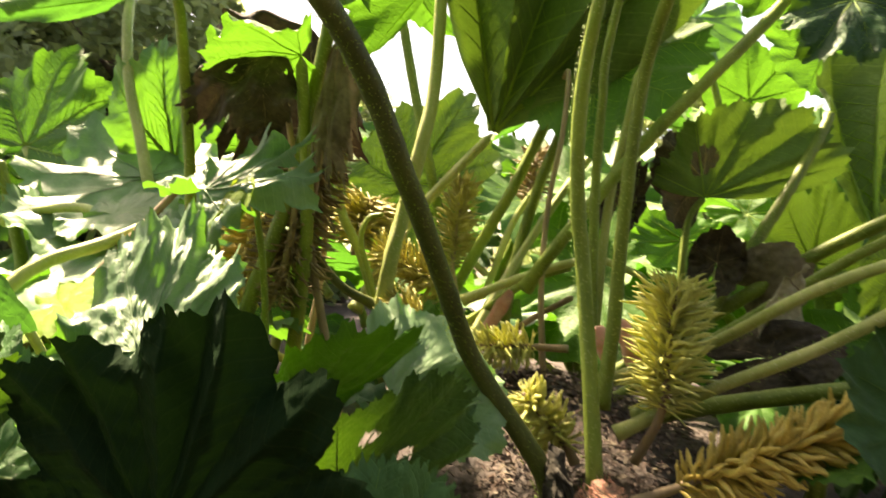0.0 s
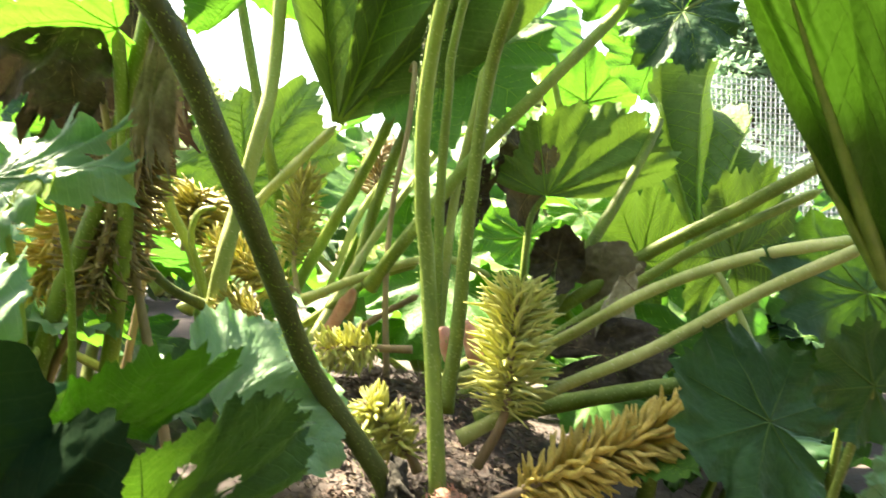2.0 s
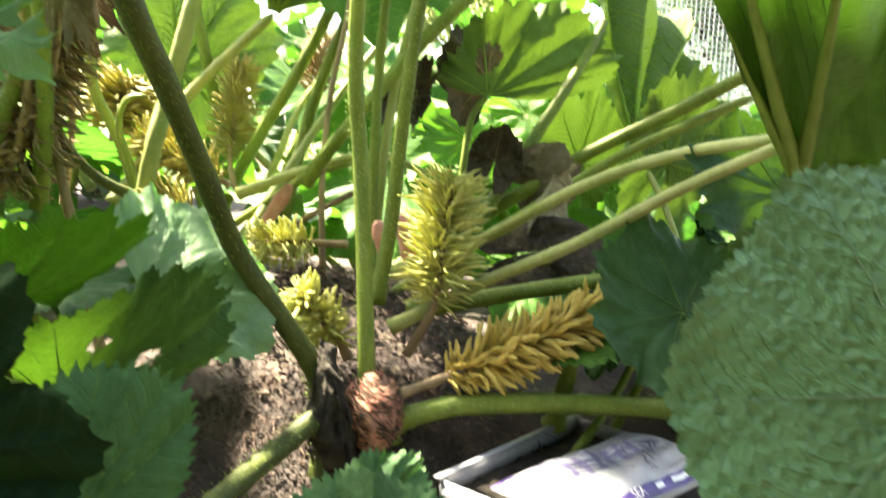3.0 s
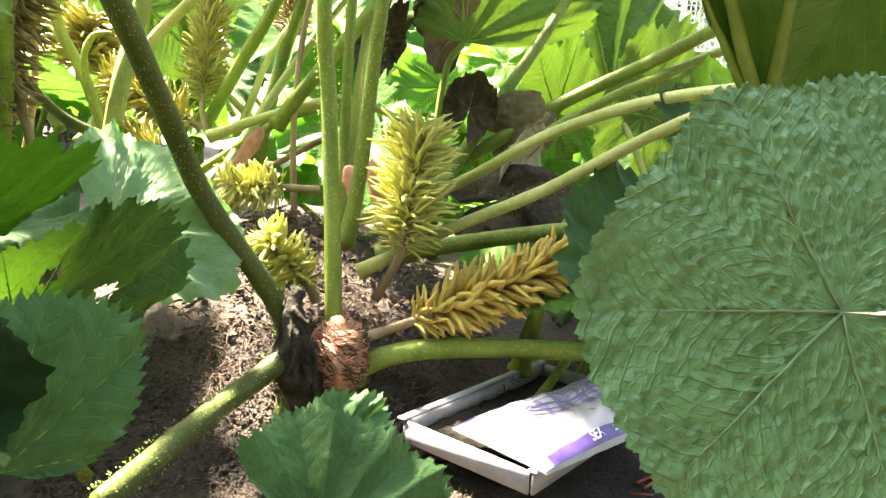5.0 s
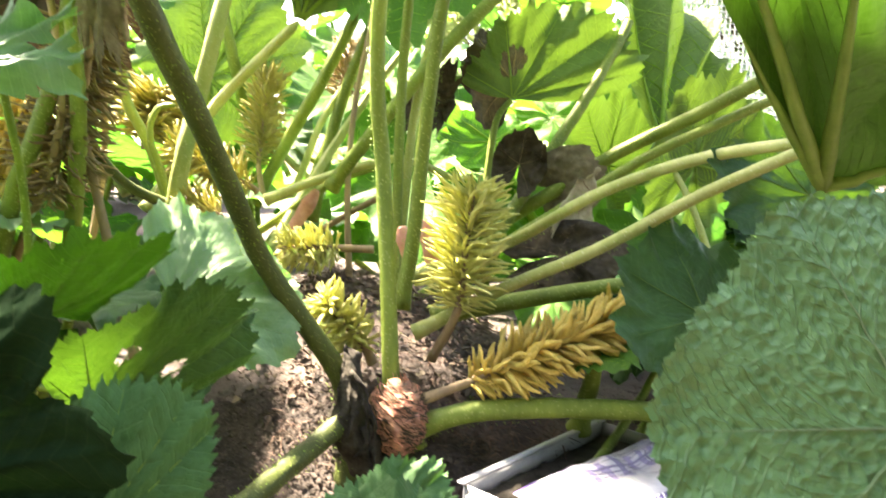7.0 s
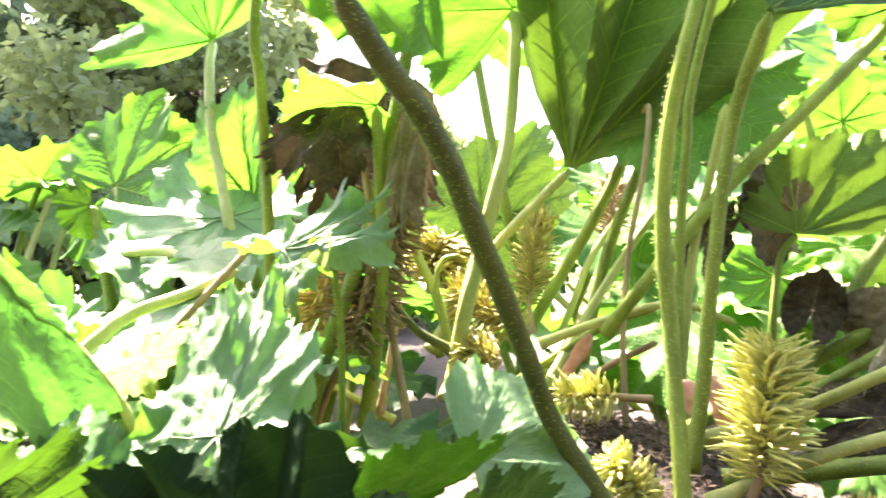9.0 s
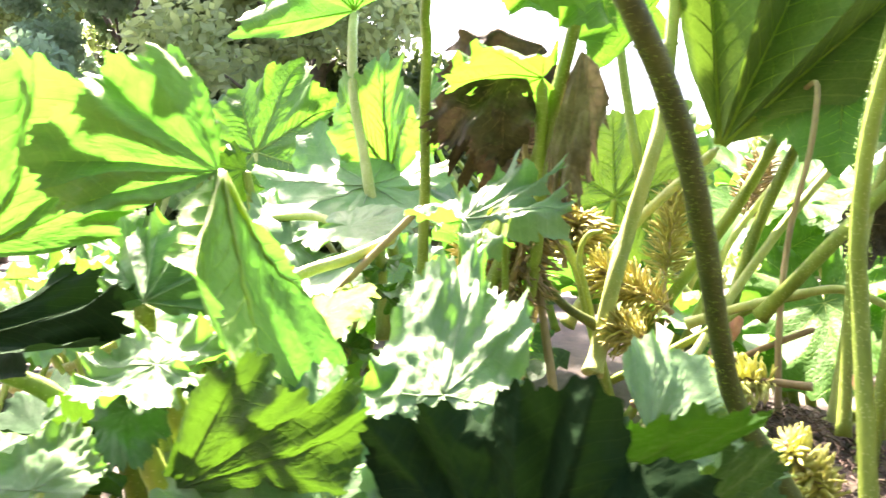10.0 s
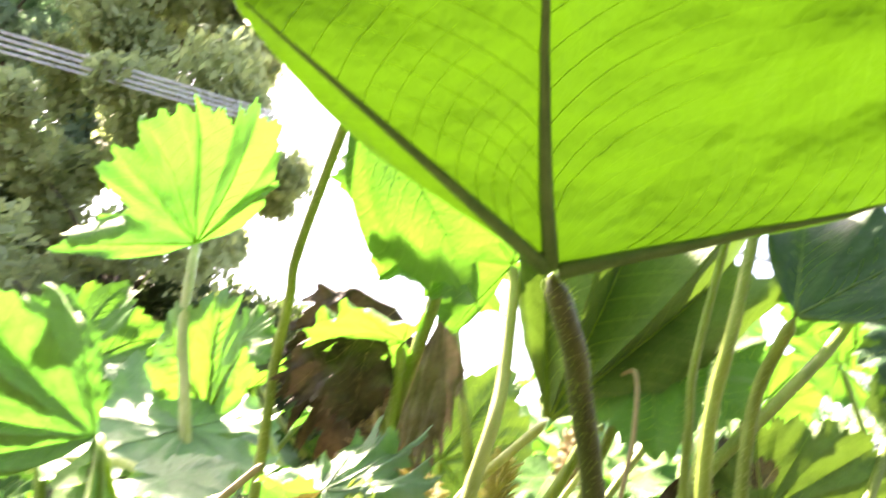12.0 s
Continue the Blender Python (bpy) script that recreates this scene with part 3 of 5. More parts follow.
CREAM = material("cream", (0.66, 0.64, 0.46), (0.5, 0.48, 0.3), 0.35, 20, 0.2, 30)
GREY_INK = material("grey_ink", (0.42, 0.48, 0.42), (0.3, 0.34, 0.32), 0.4, 20, 0.1, 30)
WHITE_INK = material("white_ink", (0.8, 0.8, 0.82), (0.7, 0.7, 0.74), 0.4, 20, 0.1, 30)


def slab(bm, m, x0, x1, y0, y1, z0, z1):
    """A box in the axes m, with slightly rounded edges."""
    made = bmesh.ops.create_cube(bm, size=1, matrix=m @ Matrix.Translation(((x0 + x1) / 2, (y0 + y1) / 2, (z0 + z1) / 2)) @ Matrix.Diagonal((x1 - x0, y1 - y0, z1 - z0, 1)))
    edges = {e for v in made["verts"] for e in v.link_edges}
    bmesh.ops.bevel(bm, geom=list(edges), offset=min(x1 - x0, y1 - y0, z1 - z0) * 0.25, segments=2, affect="EDGES")


def seed_tray(a, b, c):
    """A shallow plastic tray: back corners a and b, front corner c, at the rim."""
    root = tagged(new("plastic_tray"), "white plastic garden tray with dark wet soil", "tray")
    a, b, c = Vector(a), Vector(b), Vector(c)
    x = (b - a)
    long = x.length
    x.normalize()
    y = (c - a)
    y -= x * y.dot(x)
    deep = y.length
    y.normalize()
    z = Vector((0, 0, 1))
    m = Matrix((x, y, z)).transposed().to_4x4()
    m.translation = a
    h = 0.055
    for name, dims in (("back_wall", (0, long, -0.006, 0.004, -h, 0)), ("front_wall", (0, long, deep - 0.004, deep + 0.006, -h, 0)), ("side_wall", (-0.006, 0.004, 0.006, deep - 0.006, -h, 0)), ("side_wall", (long - 0.004, long + 0.006, 0.006, deep - 0.006, -h, 0)), ("base", (0.006, long - 0.006, 0.006, deep - 0.006, -h, -h + 0.006)), ("rim", (-0.012, long + 0.012, -0.016, 0.008, 0.001, 0.007)), ("rim", (-0.012, long + 0.012, deep - 0.008, deep + 0.016, 0.001, 0.007))):
        bm = bmesh.new()
        slab(bm, m, *dims)
        part(name, bm, PLASTIC, root)
    bm = bmesh.new()
    n = 24
    g = [[bm.verts.new(m @ Vector((0.008 + (long - 0.016) * i / n, 0.008 + (deep - 0.016) * j / n, -h + 0.016 + 0.012 * noise.noise((i * 0.7, j * 0.7, 2))))) for i in range(n + 1)] for j in range(n + 1)]
    for j in range(n):
        for i in range(n):
            bm.faces.new((g[j][i], g[j][i + 1], g[j + 1][i + 1], g[j + 1][i]))
    part("wet_soil", bm, ROT, root, "dark wet soil")
    return root


def compost_bag(a, b, c):
    """A slumped plastic bag with printing; a, b: its far corners, c: the near end of its left side."""
    root = tagged(new("compost_bag"), "white plastic garden bag with purple printing, on a tray", "bag")
    a, b, c = Vector(a), Vector(b), Vector(c)
    x, y = b - a, c - a
    z = x.cross(y).normalized()
    if z.z < 0:
        z = -z

    def top(u, v, lift=0.0):
        puff = (max(0.0, 1 - (2 * u - 1) ** 4) * max(0.0, 1 - (2 * v - 1) ** 4)) ** 0.6
        w = 0.022 * noise.noise((u * 4, v * 5, 1)) + 0.010 * noise.noise((u * 13 + 3 * v, v * 6, 4)) + 0.006 * math.sin(26 * u + 9 * v + 4 * noise.noise((u * 3, v * 3, 9)))
        return a + x * u + y * v + z * (puff * (0.05 + 0.6 * w) + lift)

    def sheet(name, u0, u1, v0, v1, mat, lift, nu=40, nv=40, low=False, label=""):
        bm = bmesh.new()
        g = [[bm.verts.new(top(u0 + (u1 - u0) * i / nu, v0 + (v1 - v0) * j / nv, lift) if not low else a + x * (u0 + (u1 - u0) * i / nu) + y * (v0 + (v1 - v0) * j / nv) - z * 0.03 * max(0, 1 - (2 * i / nu - 1) ** 4) * max(0, 1 - (2 * j / nv - 1) ** 4)) for i in range(nu + 1)] for j in range(nv + 1)]
        for j in range(nv):
            for i in range(nu):
                bm.faces.new((g[j][i], g[j][i + 1], g[j + 1][i + 1], g[j + 1][i]))
        return part(name, bm, mat, root, label)

    sheet("upper_film", 0, 1, 0, 1, FILM, 0, 70, 70)
    sheet("lower_film", 0, 1, 0, 1, FILM, 0, low=True)
    def stroke(name, start, end, bow, wide, mat, lift=0.0022, waves=2.0, seed=0.0):
        """A printed line that wavers over the film between two places."""
        bm = bmesh.new()
        rows = []
        (u0, v0), (u1, v1) = start, end
        du, dv = u1 - u0, v1 - v0
        long = math.hypot(du, dv)
        for i in range(37):
            f = i / 36
            k = bow * math.sin(2 * math.pi * waves * f + seed) + 0.5 * bow * noise.noise((f * 4, seed, 3))
            u, v = u0 + du * f - dv / long * k, v0 + dv * f + du / long * k
            w = wide * (0.6 + 0.5 * noise.noise((f * 6, seed, 8)))
            rows.append([bm.verts.new(top(min(max(u - dv / long * w * q, 0.01), 0.99), min(max(v + du / long * w * q, 0.01), 0.99), lift)) for q in (-0.5, 0.5)])
        for p, q in zip(rows[:-1], rows[1:]):
            bm.faces.new((p[0], p[1], q[1], q[0]))
        return part(name, bm, mat, root)

    sheet("band", 0.0, 1.0, 0.90, 0.985, PRINT, 0.0022, 60, 8, label="deep purple band")
    sheet("border", 0.0, 0.05, 0.10, 0.985, CREAM, 0.003, 8, 40, label="cream border strip")
    sheet("corner_patch", 0.0, 0.10, 0.0, 0.07, PRINT, 0.0026, 8, 10, label="purple corner")
    for i in range(9):
        v = 0.06 + 0.052 * i
        stroke("printed_line", (0.16 + 0.03 * (i % 3), v), (0.90 - 0.02 * (i % 4), v + 0.05), 0.022, 0.016 if i % 3 else 0.036, PRINT_SOFT, 0.0018, 1.6 + 0.2 * (i % 3), 0.5 * i)
    for i in range(6):
        stroke("printed_patch", (0.26 + 0.08 * i, 0.26 + 0.03 * (i % 2)), (0.24 + 0.08 * i, 0.50 + 0.05 * (i % 3)), 0.01, 0.055, LILAC, 0.0014, 1.0, i)
    for i in range(5):
        stroke("printed_line", (0.62 + 0.05 * i, 0.36), (0.56 + 0.06 * i, 0.74 - 0.03 * i), 0.02, 0.02, PRINT_SOFT, 0.0019, 1.2, i)
    stroke("rule", (0.44, 0.30), (0.46, 0.72), 0.004, 0.008, INK, 0.0026)
    for i in range(3):
        stroke("drawn_line", (0.76 + 0.06 * i, 0.14 + 0.02 * i), (0.92, 0.24 + 0.05 * i), 0.012, 0.012, INK, 0.0026, 1.0, i)
    for i in range(4):
        u = 0.075 + 0.026 * i
        sheet("text_line", u, u + 0.008, 0.22 + 0.05 * (i % 2), 0.66 - 0.06 * (i % 3), GREY_INK, 0.0024, 3, 24)
    for i in range(5):
        u = 0.22 + 0.03 * i
        sheet("text_line", u, u + 0.008, 0.58, 0.74 - 0.03 * (i % 3), GREY_INK, 0.0024, 3, 12)

    def words(name, text, u, v, size, mat, lift):
        cu = bpy.data.curves.new(name, "FONT")
        cu.body, cu.size, cu.extrude = text, 1.0, 0.0
        ob = bpy.data.objects.new(name, cu)
        me = bpy.data.meshes.new_from_object(ob)
        bpy.data.objects.remove(ob)
        step = size / x.length
        for q in me.vertices:
            q.co = top(u + q.co.x * step, v - q.co.y * size / y.length, lift)
        me.materials.append(mat)
        o = new(name, me)
        o.parent = root

    words("lettering", "SEA", 0.30, 0.965, 0.027, WHITE_INK, 0.005)
    sheet("lettering_bar", 0.45, 0.50, 0.925, 0.96, WHITE_INK, 0.005, 10, 3)
    sheet("lettering_bar", 0.56, 0.80, 0.925, 0.96, WHITE_INK, 0.005, 10, 3)
    words("number", "32", 0.52, 0.80, 0.032, INK, 0.004)
    return root


WIRE = material("wire", (0.45, 0.48, 0.5), (0.3, 0.32, 0.34), 0.4, 30, 0.1, 60)


def wire(a, b):
    """One overhead cable, hung with a slight sag between points far off."""
    root = tagged(new("overhead_cable"), "pale overhead cable before the trees", "cable", "overhead cables")
    a, b = Vector(a), Vector(b)
    d = (b - a)
    bm = bmesh.new()
    tube(bm, spread([a - d * 1.5, a, b, b + d * 1.5], 30), lambda u: 0.018, 8)
    part("cable", bm, WIRE, root)
    return root


TWIG = material("twig", (0.5, 0.13, 0.05), (0.28, 0.07, 0.03), 0.7, 30, 0.4, 120)

def twig(a, b, seed):
    """A thin dry orange-red twig on the soil."""
    root = tagged(new("dry_twig"), "thin orange-red dry twig on dark soil", "twig", "twigs on the soil")
    a, b = Vector((a[0], a[1], height(*a) + 0.006)), Vector((b[0], b[1], height(*b) + 0.006))
    rnd = random.Random(seed)
    bm = bmesh.new()
    middle = a.lerp(b, 0.5) + Vector((rnd.uniform(-0.012, 0.012), rnd.uniform(-0.012, 0.012), 0.006))
    tube(bm, spread([a, middle, b], 12), lambda u: 0.0035 * (1.1 - 0.5 * u), 6, 0.4)
    part("stem", bm, TWIG, root)
    return root


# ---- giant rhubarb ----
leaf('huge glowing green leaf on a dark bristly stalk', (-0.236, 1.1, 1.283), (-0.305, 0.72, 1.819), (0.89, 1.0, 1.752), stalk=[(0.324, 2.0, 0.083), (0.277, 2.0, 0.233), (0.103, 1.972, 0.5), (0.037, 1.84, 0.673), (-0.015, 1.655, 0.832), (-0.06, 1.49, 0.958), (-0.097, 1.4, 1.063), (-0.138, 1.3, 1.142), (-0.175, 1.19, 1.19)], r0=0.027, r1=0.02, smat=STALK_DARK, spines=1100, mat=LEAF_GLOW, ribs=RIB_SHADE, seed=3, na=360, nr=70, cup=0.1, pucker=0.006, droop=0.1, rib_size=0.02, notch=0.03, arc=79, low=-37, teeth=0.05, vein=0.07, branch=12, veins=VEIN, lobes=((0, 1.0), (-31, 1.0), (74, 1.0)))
leaf('large leaf high overhead on a stout bristly stalk', (0.517, 1.95, 1.887), (0.046, 1.9, 2.346), (0.725, 2.0, 3.017), stalk=[(0.42, 2.03, 0.117), (0.422, 2.03, 0.24), (0.407, 2.12, 0.714), (0.383, 2.1, 0.935), (0.376, 2.05, 1.147), (0.39, 2.0, 1.322), (0.416, 1.95, 1.474)], r0=0.023, r1=0.017, spines=1000, mat=LEAF, seed=5, arc=100, low=-15)
# The blade is out of view, spread like a roof to shade the bag.
leaf('unseen blade laid overhead as a sunshade, on a slender stalk', (0.714, 2.55, 2.164), (-0.15, 3.1, 2.5), (0.35, 1.75, 2.4), stalk=[(0.513, 2.6, 0.331), (0.525, 2.65, 0.594), (0.526, 2.65, 0.789), (0.533, 2.65, 1.079), (0.546, 2.62, 1.325), (0.566, 2.6, 1.549)], r0=0.019, r1=0.015, spines=500, mat=LEAF, seed=6, arc=125, low=-22, droop=0.1, na=180)
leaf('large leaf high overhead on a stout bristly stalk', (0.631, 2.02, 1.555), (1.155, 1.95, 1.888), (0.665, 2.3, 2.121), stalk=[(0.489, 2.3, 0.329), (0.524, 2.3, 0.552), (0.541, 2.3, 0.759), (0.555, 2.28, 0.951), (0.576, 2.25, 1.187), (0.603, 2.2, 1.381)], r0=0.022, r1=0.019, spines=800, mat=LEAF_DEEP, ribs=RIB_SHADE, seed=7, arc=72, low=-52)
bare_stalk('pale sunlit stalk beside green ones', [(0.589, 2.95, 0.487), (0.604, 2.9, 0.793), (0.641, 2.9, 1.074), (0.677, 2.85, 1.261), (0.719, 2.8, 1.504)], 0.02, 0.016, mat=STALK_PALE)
bare_stalk('thin dry pinkish brown stalk', [(0.391, 2.95, 0.266), (0.378, 2.95, 0.676), (0.408, 3.0, 1.003), (0.461, 3.0, 1.291), (0.497, 3.1, 1.561), (0.52, 3.45, 1.62)], 0.012, 0.01, mat=STALK_DRY)
leaf('tall yellow-green leaf on a white sunlit stalk', (-1.759, 3.95, 2.194), (-2.096, 3.7, 2.85), (-1.013, 3.75, 2.486), stalk=[(-1.3, 3.4, 0.4), (-1.38, 3.5, 0.85), (-1.449, 3.531, 1.093), (-1.533, 3.605, 1.348), (-1.63, 3.681, 1.643), (-1.686, 3.758, 1.953)], r0=0.03, r1=0.026, smat=STALK_PALE, mat=LEAF_UNDER, arc=88, low=-84, notch=0.45, rough=1.5, pleat=0.15, teeth=0.1, saws=1.4, ruffle=0.08, vein=0.18, ribs=VEIN, rib_size=0.008, lobes=((-70, 0.95), (-26, 0.92), (0, 1.0), (24, 1.02), (48, 1.05), (76, 0.65)), na=240, nr=20, seed=11)
leaf('tall leaf on a slim green stalk', (-0.714, 2.1, 2.224), (-0.138, 1.75, 2.636), (-0.624, 1.8, 3.283), stalk=[(-0.94, 2.78, 0.4), (-0.94, 2.75, 0.75), (-0.932, 2.694, 1.096), (-0.932, 2.639, 1.35), (-0.891, 2.479, 1.563), (-0.87, 2.378, 1.713)], r0=0.022, r1=0.017, mat=LEAF, seed=12, arc=130, vein=0.15, ribs=VEIN, rib_size=0.008)
leaf('tall yellowing leaf on a green stalk', (-0.322, 2.5, 1.996), (-0.781, 2.35, 2.022), (-0.499, 2.6, 2.548), stalk=[(-0.85, 2.85, 0.2), (-0.713, 2.75, 0.628), (-0.649, 2.72, 0.776), (-0.553, 2.68, 1.032), (-0.479, 2.62, 1.295), (-0.422, 2.58, 1.517)], r0=0.03, r1=0.024, mat=LEAF, seed=13, arc=110, vein=0.15, ribs=VEIN, rib_size=0.008, notch=0.3, ruffle=0.09)
leaf('green leaf on a pale green stalk behind', (-0.357, 4.1, 2.489), (-1.01, 4.2, 3.057), (-0.607, 4.4, 2.403), stalk=[(-0.02, 4.3, 0.3), (-0.045, 4.3, 0.86), (-0.12, 4.084, 1.277), (-0.213, 4.084, 1.713)], r0=0.032, r1=0.026, mat=LEAF, seed=14)
leaf('tall leaf on a pale sunlit stalk', (-0.054, 3.2, 2.026), (-0.399, 3.0, 2.342), (0.303, 3.4, 2.469), stalk=[(-0.287, 2.95, 0.399), (-0.269, 2.99, 0.494), (-0.224, 2.99, 0.761), (-0.174, 3.052, 0.986), (-0.105, 3.052, 1.26), (-0.063, 3.117, 1.503), (-0.042, 3.182, 1.9)], r0=0.034, r1=0.026, smat=STALK_PALE, mat=LEAF, seed=15, arc=100, vein=0.15, ribs=VEIN, rib_size=0.008)
leaf('folded grey-green leaf seen from below', (0.203, 3.5, 1.382), (0.313, 3.05, 2.481), (-0.984, 3.4, 1.541), stalk=[(-0.425, 3.4, 0.54), (-0.313, 3.5, 0.743), (-0.154, 3.6, 1.013)], r0=0.028, r1=0.022, smat=STALK_PALE, mat=LEAF_DULL, na=260, nr=22, pleat=0.4, notch=0.1, arc=27, low=-60, rib_size=0.022, vein=0.16, veins=RIB, lobes=((15, 1.0), (-13, 1.0), (-37, 1.0)), seed=16)
leaf('pale green leaf seen from below', (-0.255, 4.2, 1.194), (0.107, 4.1, 1.697), (-0.551, 4.2, 1.541), stalk=[(-0.304, 4.3, 0.695), (-0.279, 4.25, 0.94)], mat=LEAF_DULL, seed=116, na=160, nr=12, rib_size=0.02)
leaf('dark leaf seen from below with stout stalk', (0.567, 3.59, 1.667), (0.424, 3.2, 2.45), (0.987, 3.5, 1.937), stalk=[(-0.012, 3.9, 0.543), (0.071, 3.9, 0.704), (0.207, 3.681, 0.955), (0.337, 3.605, 1.192)], r0=0.032, r1=0.026, mat=LEAF_DULL, seed=17, na=200, nr=16, arc=110)
leaf('broad dark leaf seen from below', (0.667, 3.4, 1.678), (1.176, 3.2, 1.777), (0.885, 3.6, 2.137), stalk=[(0.261, 3.6, 0.488), (0.389, 3.6, 1.016), (0.558, 3.5, 1.474)], mat=LEAF_UNDER, seed=117, na=160, nr=14)
leaf('broad mid-green leaf with a torn hole', (1.144, 3.345, 1.075), (1.578, 3.05, 1.309), (0.875, 3.4, 1.614), stalk=[(1.027, 3.3, 0.562), (1.031, 3.3, 0.739), (1.069, 3.33, 0.969)], r0=0.018, r1=0.014, mat=LEAF_DULL, na=240, nr=22, pit=(66, 0.45, 0.17), cup=0.1, notch=0.25, pleat=0.08, rib_size=0.012, vein=0.22, arc=150, low=-26, lobes=((-9, 1.0), (11, 0.97), (34, 0.8), (70, 0.6), (130, 0.5)), seed=18)
leaf('withered brown leaf lobe in shade', (1.193, 3.5, 1.171), (0.895, 3.42, 1.16), (1.258, 3.55, 1.482), mat=LEAF_DEAD, ribs=RIB_DEAD, crumple=0.06, teeth=0.06, veins=RIB_DEAD, na=120, nr=10, arc=160, low=-80, seed=118)
leaf('folded leaf standing on a pale stalk', (1.753, 3.1, 0.875), (1.571, 3.25, 1.659), (2.666, 3.2, 1.135), stalk=[(1.95, 2.75, 0.1), (1.85, 2.95, 0.6)], smat=STALK_PALE, mat=LEAF_DULL, na=240, nr=20, pleat=0.2, notch=0.2, rib_size=0.014, vein=0.2, arc=62, low=-7, lobes=((-2, 1.0), (17, 0.98), (40, 0.62), (56, 0.45)), r0=0.016, r1=0.013, seed=19)
bare_stalk('stout stalk rising behind a folded leaf', [(1.185, 2.95, 0.82), (1.341, 3.0, 1.038), (1.528, 3.1, 1.3), (1.6, 3.15, 1.42)], 0.026, 0.02)
leaf('mid-green leaf below a hanging leaf', (1.693, 3.5, 0.791), (1.711, 3.4, 1.197), (1.99, 3.5, 0.916), mat=LEAF_DULL, seed=119, na=130, nr=11)
leaf('mid-green leaf behind slanting stalks', (1.871, 3.0, 0.804), (1.966, 2.9, 1.233), (2.165, 2.9, 1.033), mat=LEAF_DULL, seed=120, na=130, nr=11)
leaf('leaf high overhead on a thick slanting stalk', (1.417, 3.0, 1.922), (1.464, 2.6, 2.087), (1.136, 2.9, 2.165), stalk=[(0.32, 3.0, 0.667), (0.435, 2.9, 0.839), (0.731, 2.85, 1.208), (0.97, 2.85, 1.454), (1.229, 2.9, 1.715)], r0=0.026, r1=0.024, mat=LEAF, seed=20)
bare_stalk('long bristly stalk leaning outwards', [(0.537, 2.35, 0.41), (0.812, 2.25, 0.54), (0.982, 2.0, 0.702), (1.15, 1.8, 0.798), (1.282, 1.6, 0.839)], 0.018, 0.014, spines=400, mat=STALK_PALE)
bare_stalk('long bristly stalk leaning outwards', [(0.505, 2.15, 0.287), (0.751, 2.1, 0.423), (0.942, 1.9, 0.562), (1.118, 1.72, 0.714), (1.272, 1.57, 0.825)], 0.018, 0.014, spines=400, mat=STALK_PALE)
bare_stalk('stout stalk leaning outwards', [(1.173, 2.9, 0.663), (1.404, 2.8, 0.83), (1.611, 2.6, 0.973), (1.842, 2.4, 1.142)], 0.028, 0.024)
bare_stalk('stout shaded stalk leaning outwards', [(1.029, 2.8, 0.513), (1.315, 2.7, 0.72), (1.504, 2.6, 0.855), (1.904, 2.5, 1.056)], 0.02, 0.018)
bare_stalk('pale horizontal stalk with a ringed joint', [(0.07, 3.15, 0.605), (0.274, 3.1, 0.693), (0.491, 3.05, 0.766), (0.618, 3.0, 0.783), (0.792, 2.95, 0.714)], 0.02, 0.014, mat=STALK_PALE)
bare_stalk('thick low stalk beside the soil', [(0.595, 2.35, 0.29), (0.829, 2.3, 0.344), (1.136, 2.25, 0.399), (1.45, 2.2, 0.44)], 0.028, 0.024)
bare_stalk('thick green stalk along the soil', [(0.486, 2.0, 0.056), (0.616, 1.98, 0.106), (0.81, 1.95, 0.123), (1.051, 1.9, 0.123), (1.352, 1.85, 0.109)], 0.03, 0.026, spines=400)
bare_stalk('bristly green stalk over the soil', [(0.306, 1.95, 0.101), (0.211, 1.85, 0.083), (0.088, 1.65, 0.067), (0.003, 1.5, 0.053), (-0.052, 1.4, 0.048)], 0.03, 0.022, spines=400, mat=STALK_DARK)
bare_stalk('slanting pale stalk among others', [(0.085, 3.3, 0.391), (0.293, 3.5, 0.73), (0.547, 3.6, 1.113), (0.851, 3.7, 1.505)], 0.024, 0.018, mat=STALK_PALE)
bare_stalk('slanting pale stalk among others', [(0.229, 3.9, 0.723), (0.331, 3.9, 0.985), (0.547, 3.9, 1.316)], 0.02, 0.016, mat=STALK_PALE)
bare_stalk('curved green stalk by a spike', [(-0.283, 3.0, 0.586), (-0.413, 2.95, 0.665), (-0.5, 2.9, 0.781), (-0.538, 2.9, 0.917)], 0.02, 0.016, mat=STALK_DARK)
bare_stalk('greyish upright stalk by a spike', [(-0.445, 2.8, 0.477), (-0.482, 2.8, 0.667), (-0.511, 2.8, 0.855)], 0.018, 0.014, mat=STALK_DRY)
bare_stalk('pale cut leaf stalk', [(-0.296, 3.3, 0.501), (-0.387, 3.3, 0.792), (-0.478, 3.3, 0.989), (-0.494, 3.3, 1.175)], 0.024, 0.02)
bare_stalk('young hooked leaf stalk', [(-0.321, 3.2, 0.65), (-0.372, 3.2, 0.839), (-0.345, 3.2, 0.946), (-0.278, 3.2, 0.97)], 0.016, 0.01)
bare_stalk('slim low stalk in shade', [(0.243, 3.2, 0.453), (0.392, 3.1, 0.557), (0.512, 3.0, 0.635)], 0.014, 0.012, mat=STALK_DRY)
bare_stalk('slim low stalk in shade', [(0.173, 3.4, 0.553), (0.357, 3.3, 0.687), (0.534, 3.2, 0.756)], 0.02, 0.016)
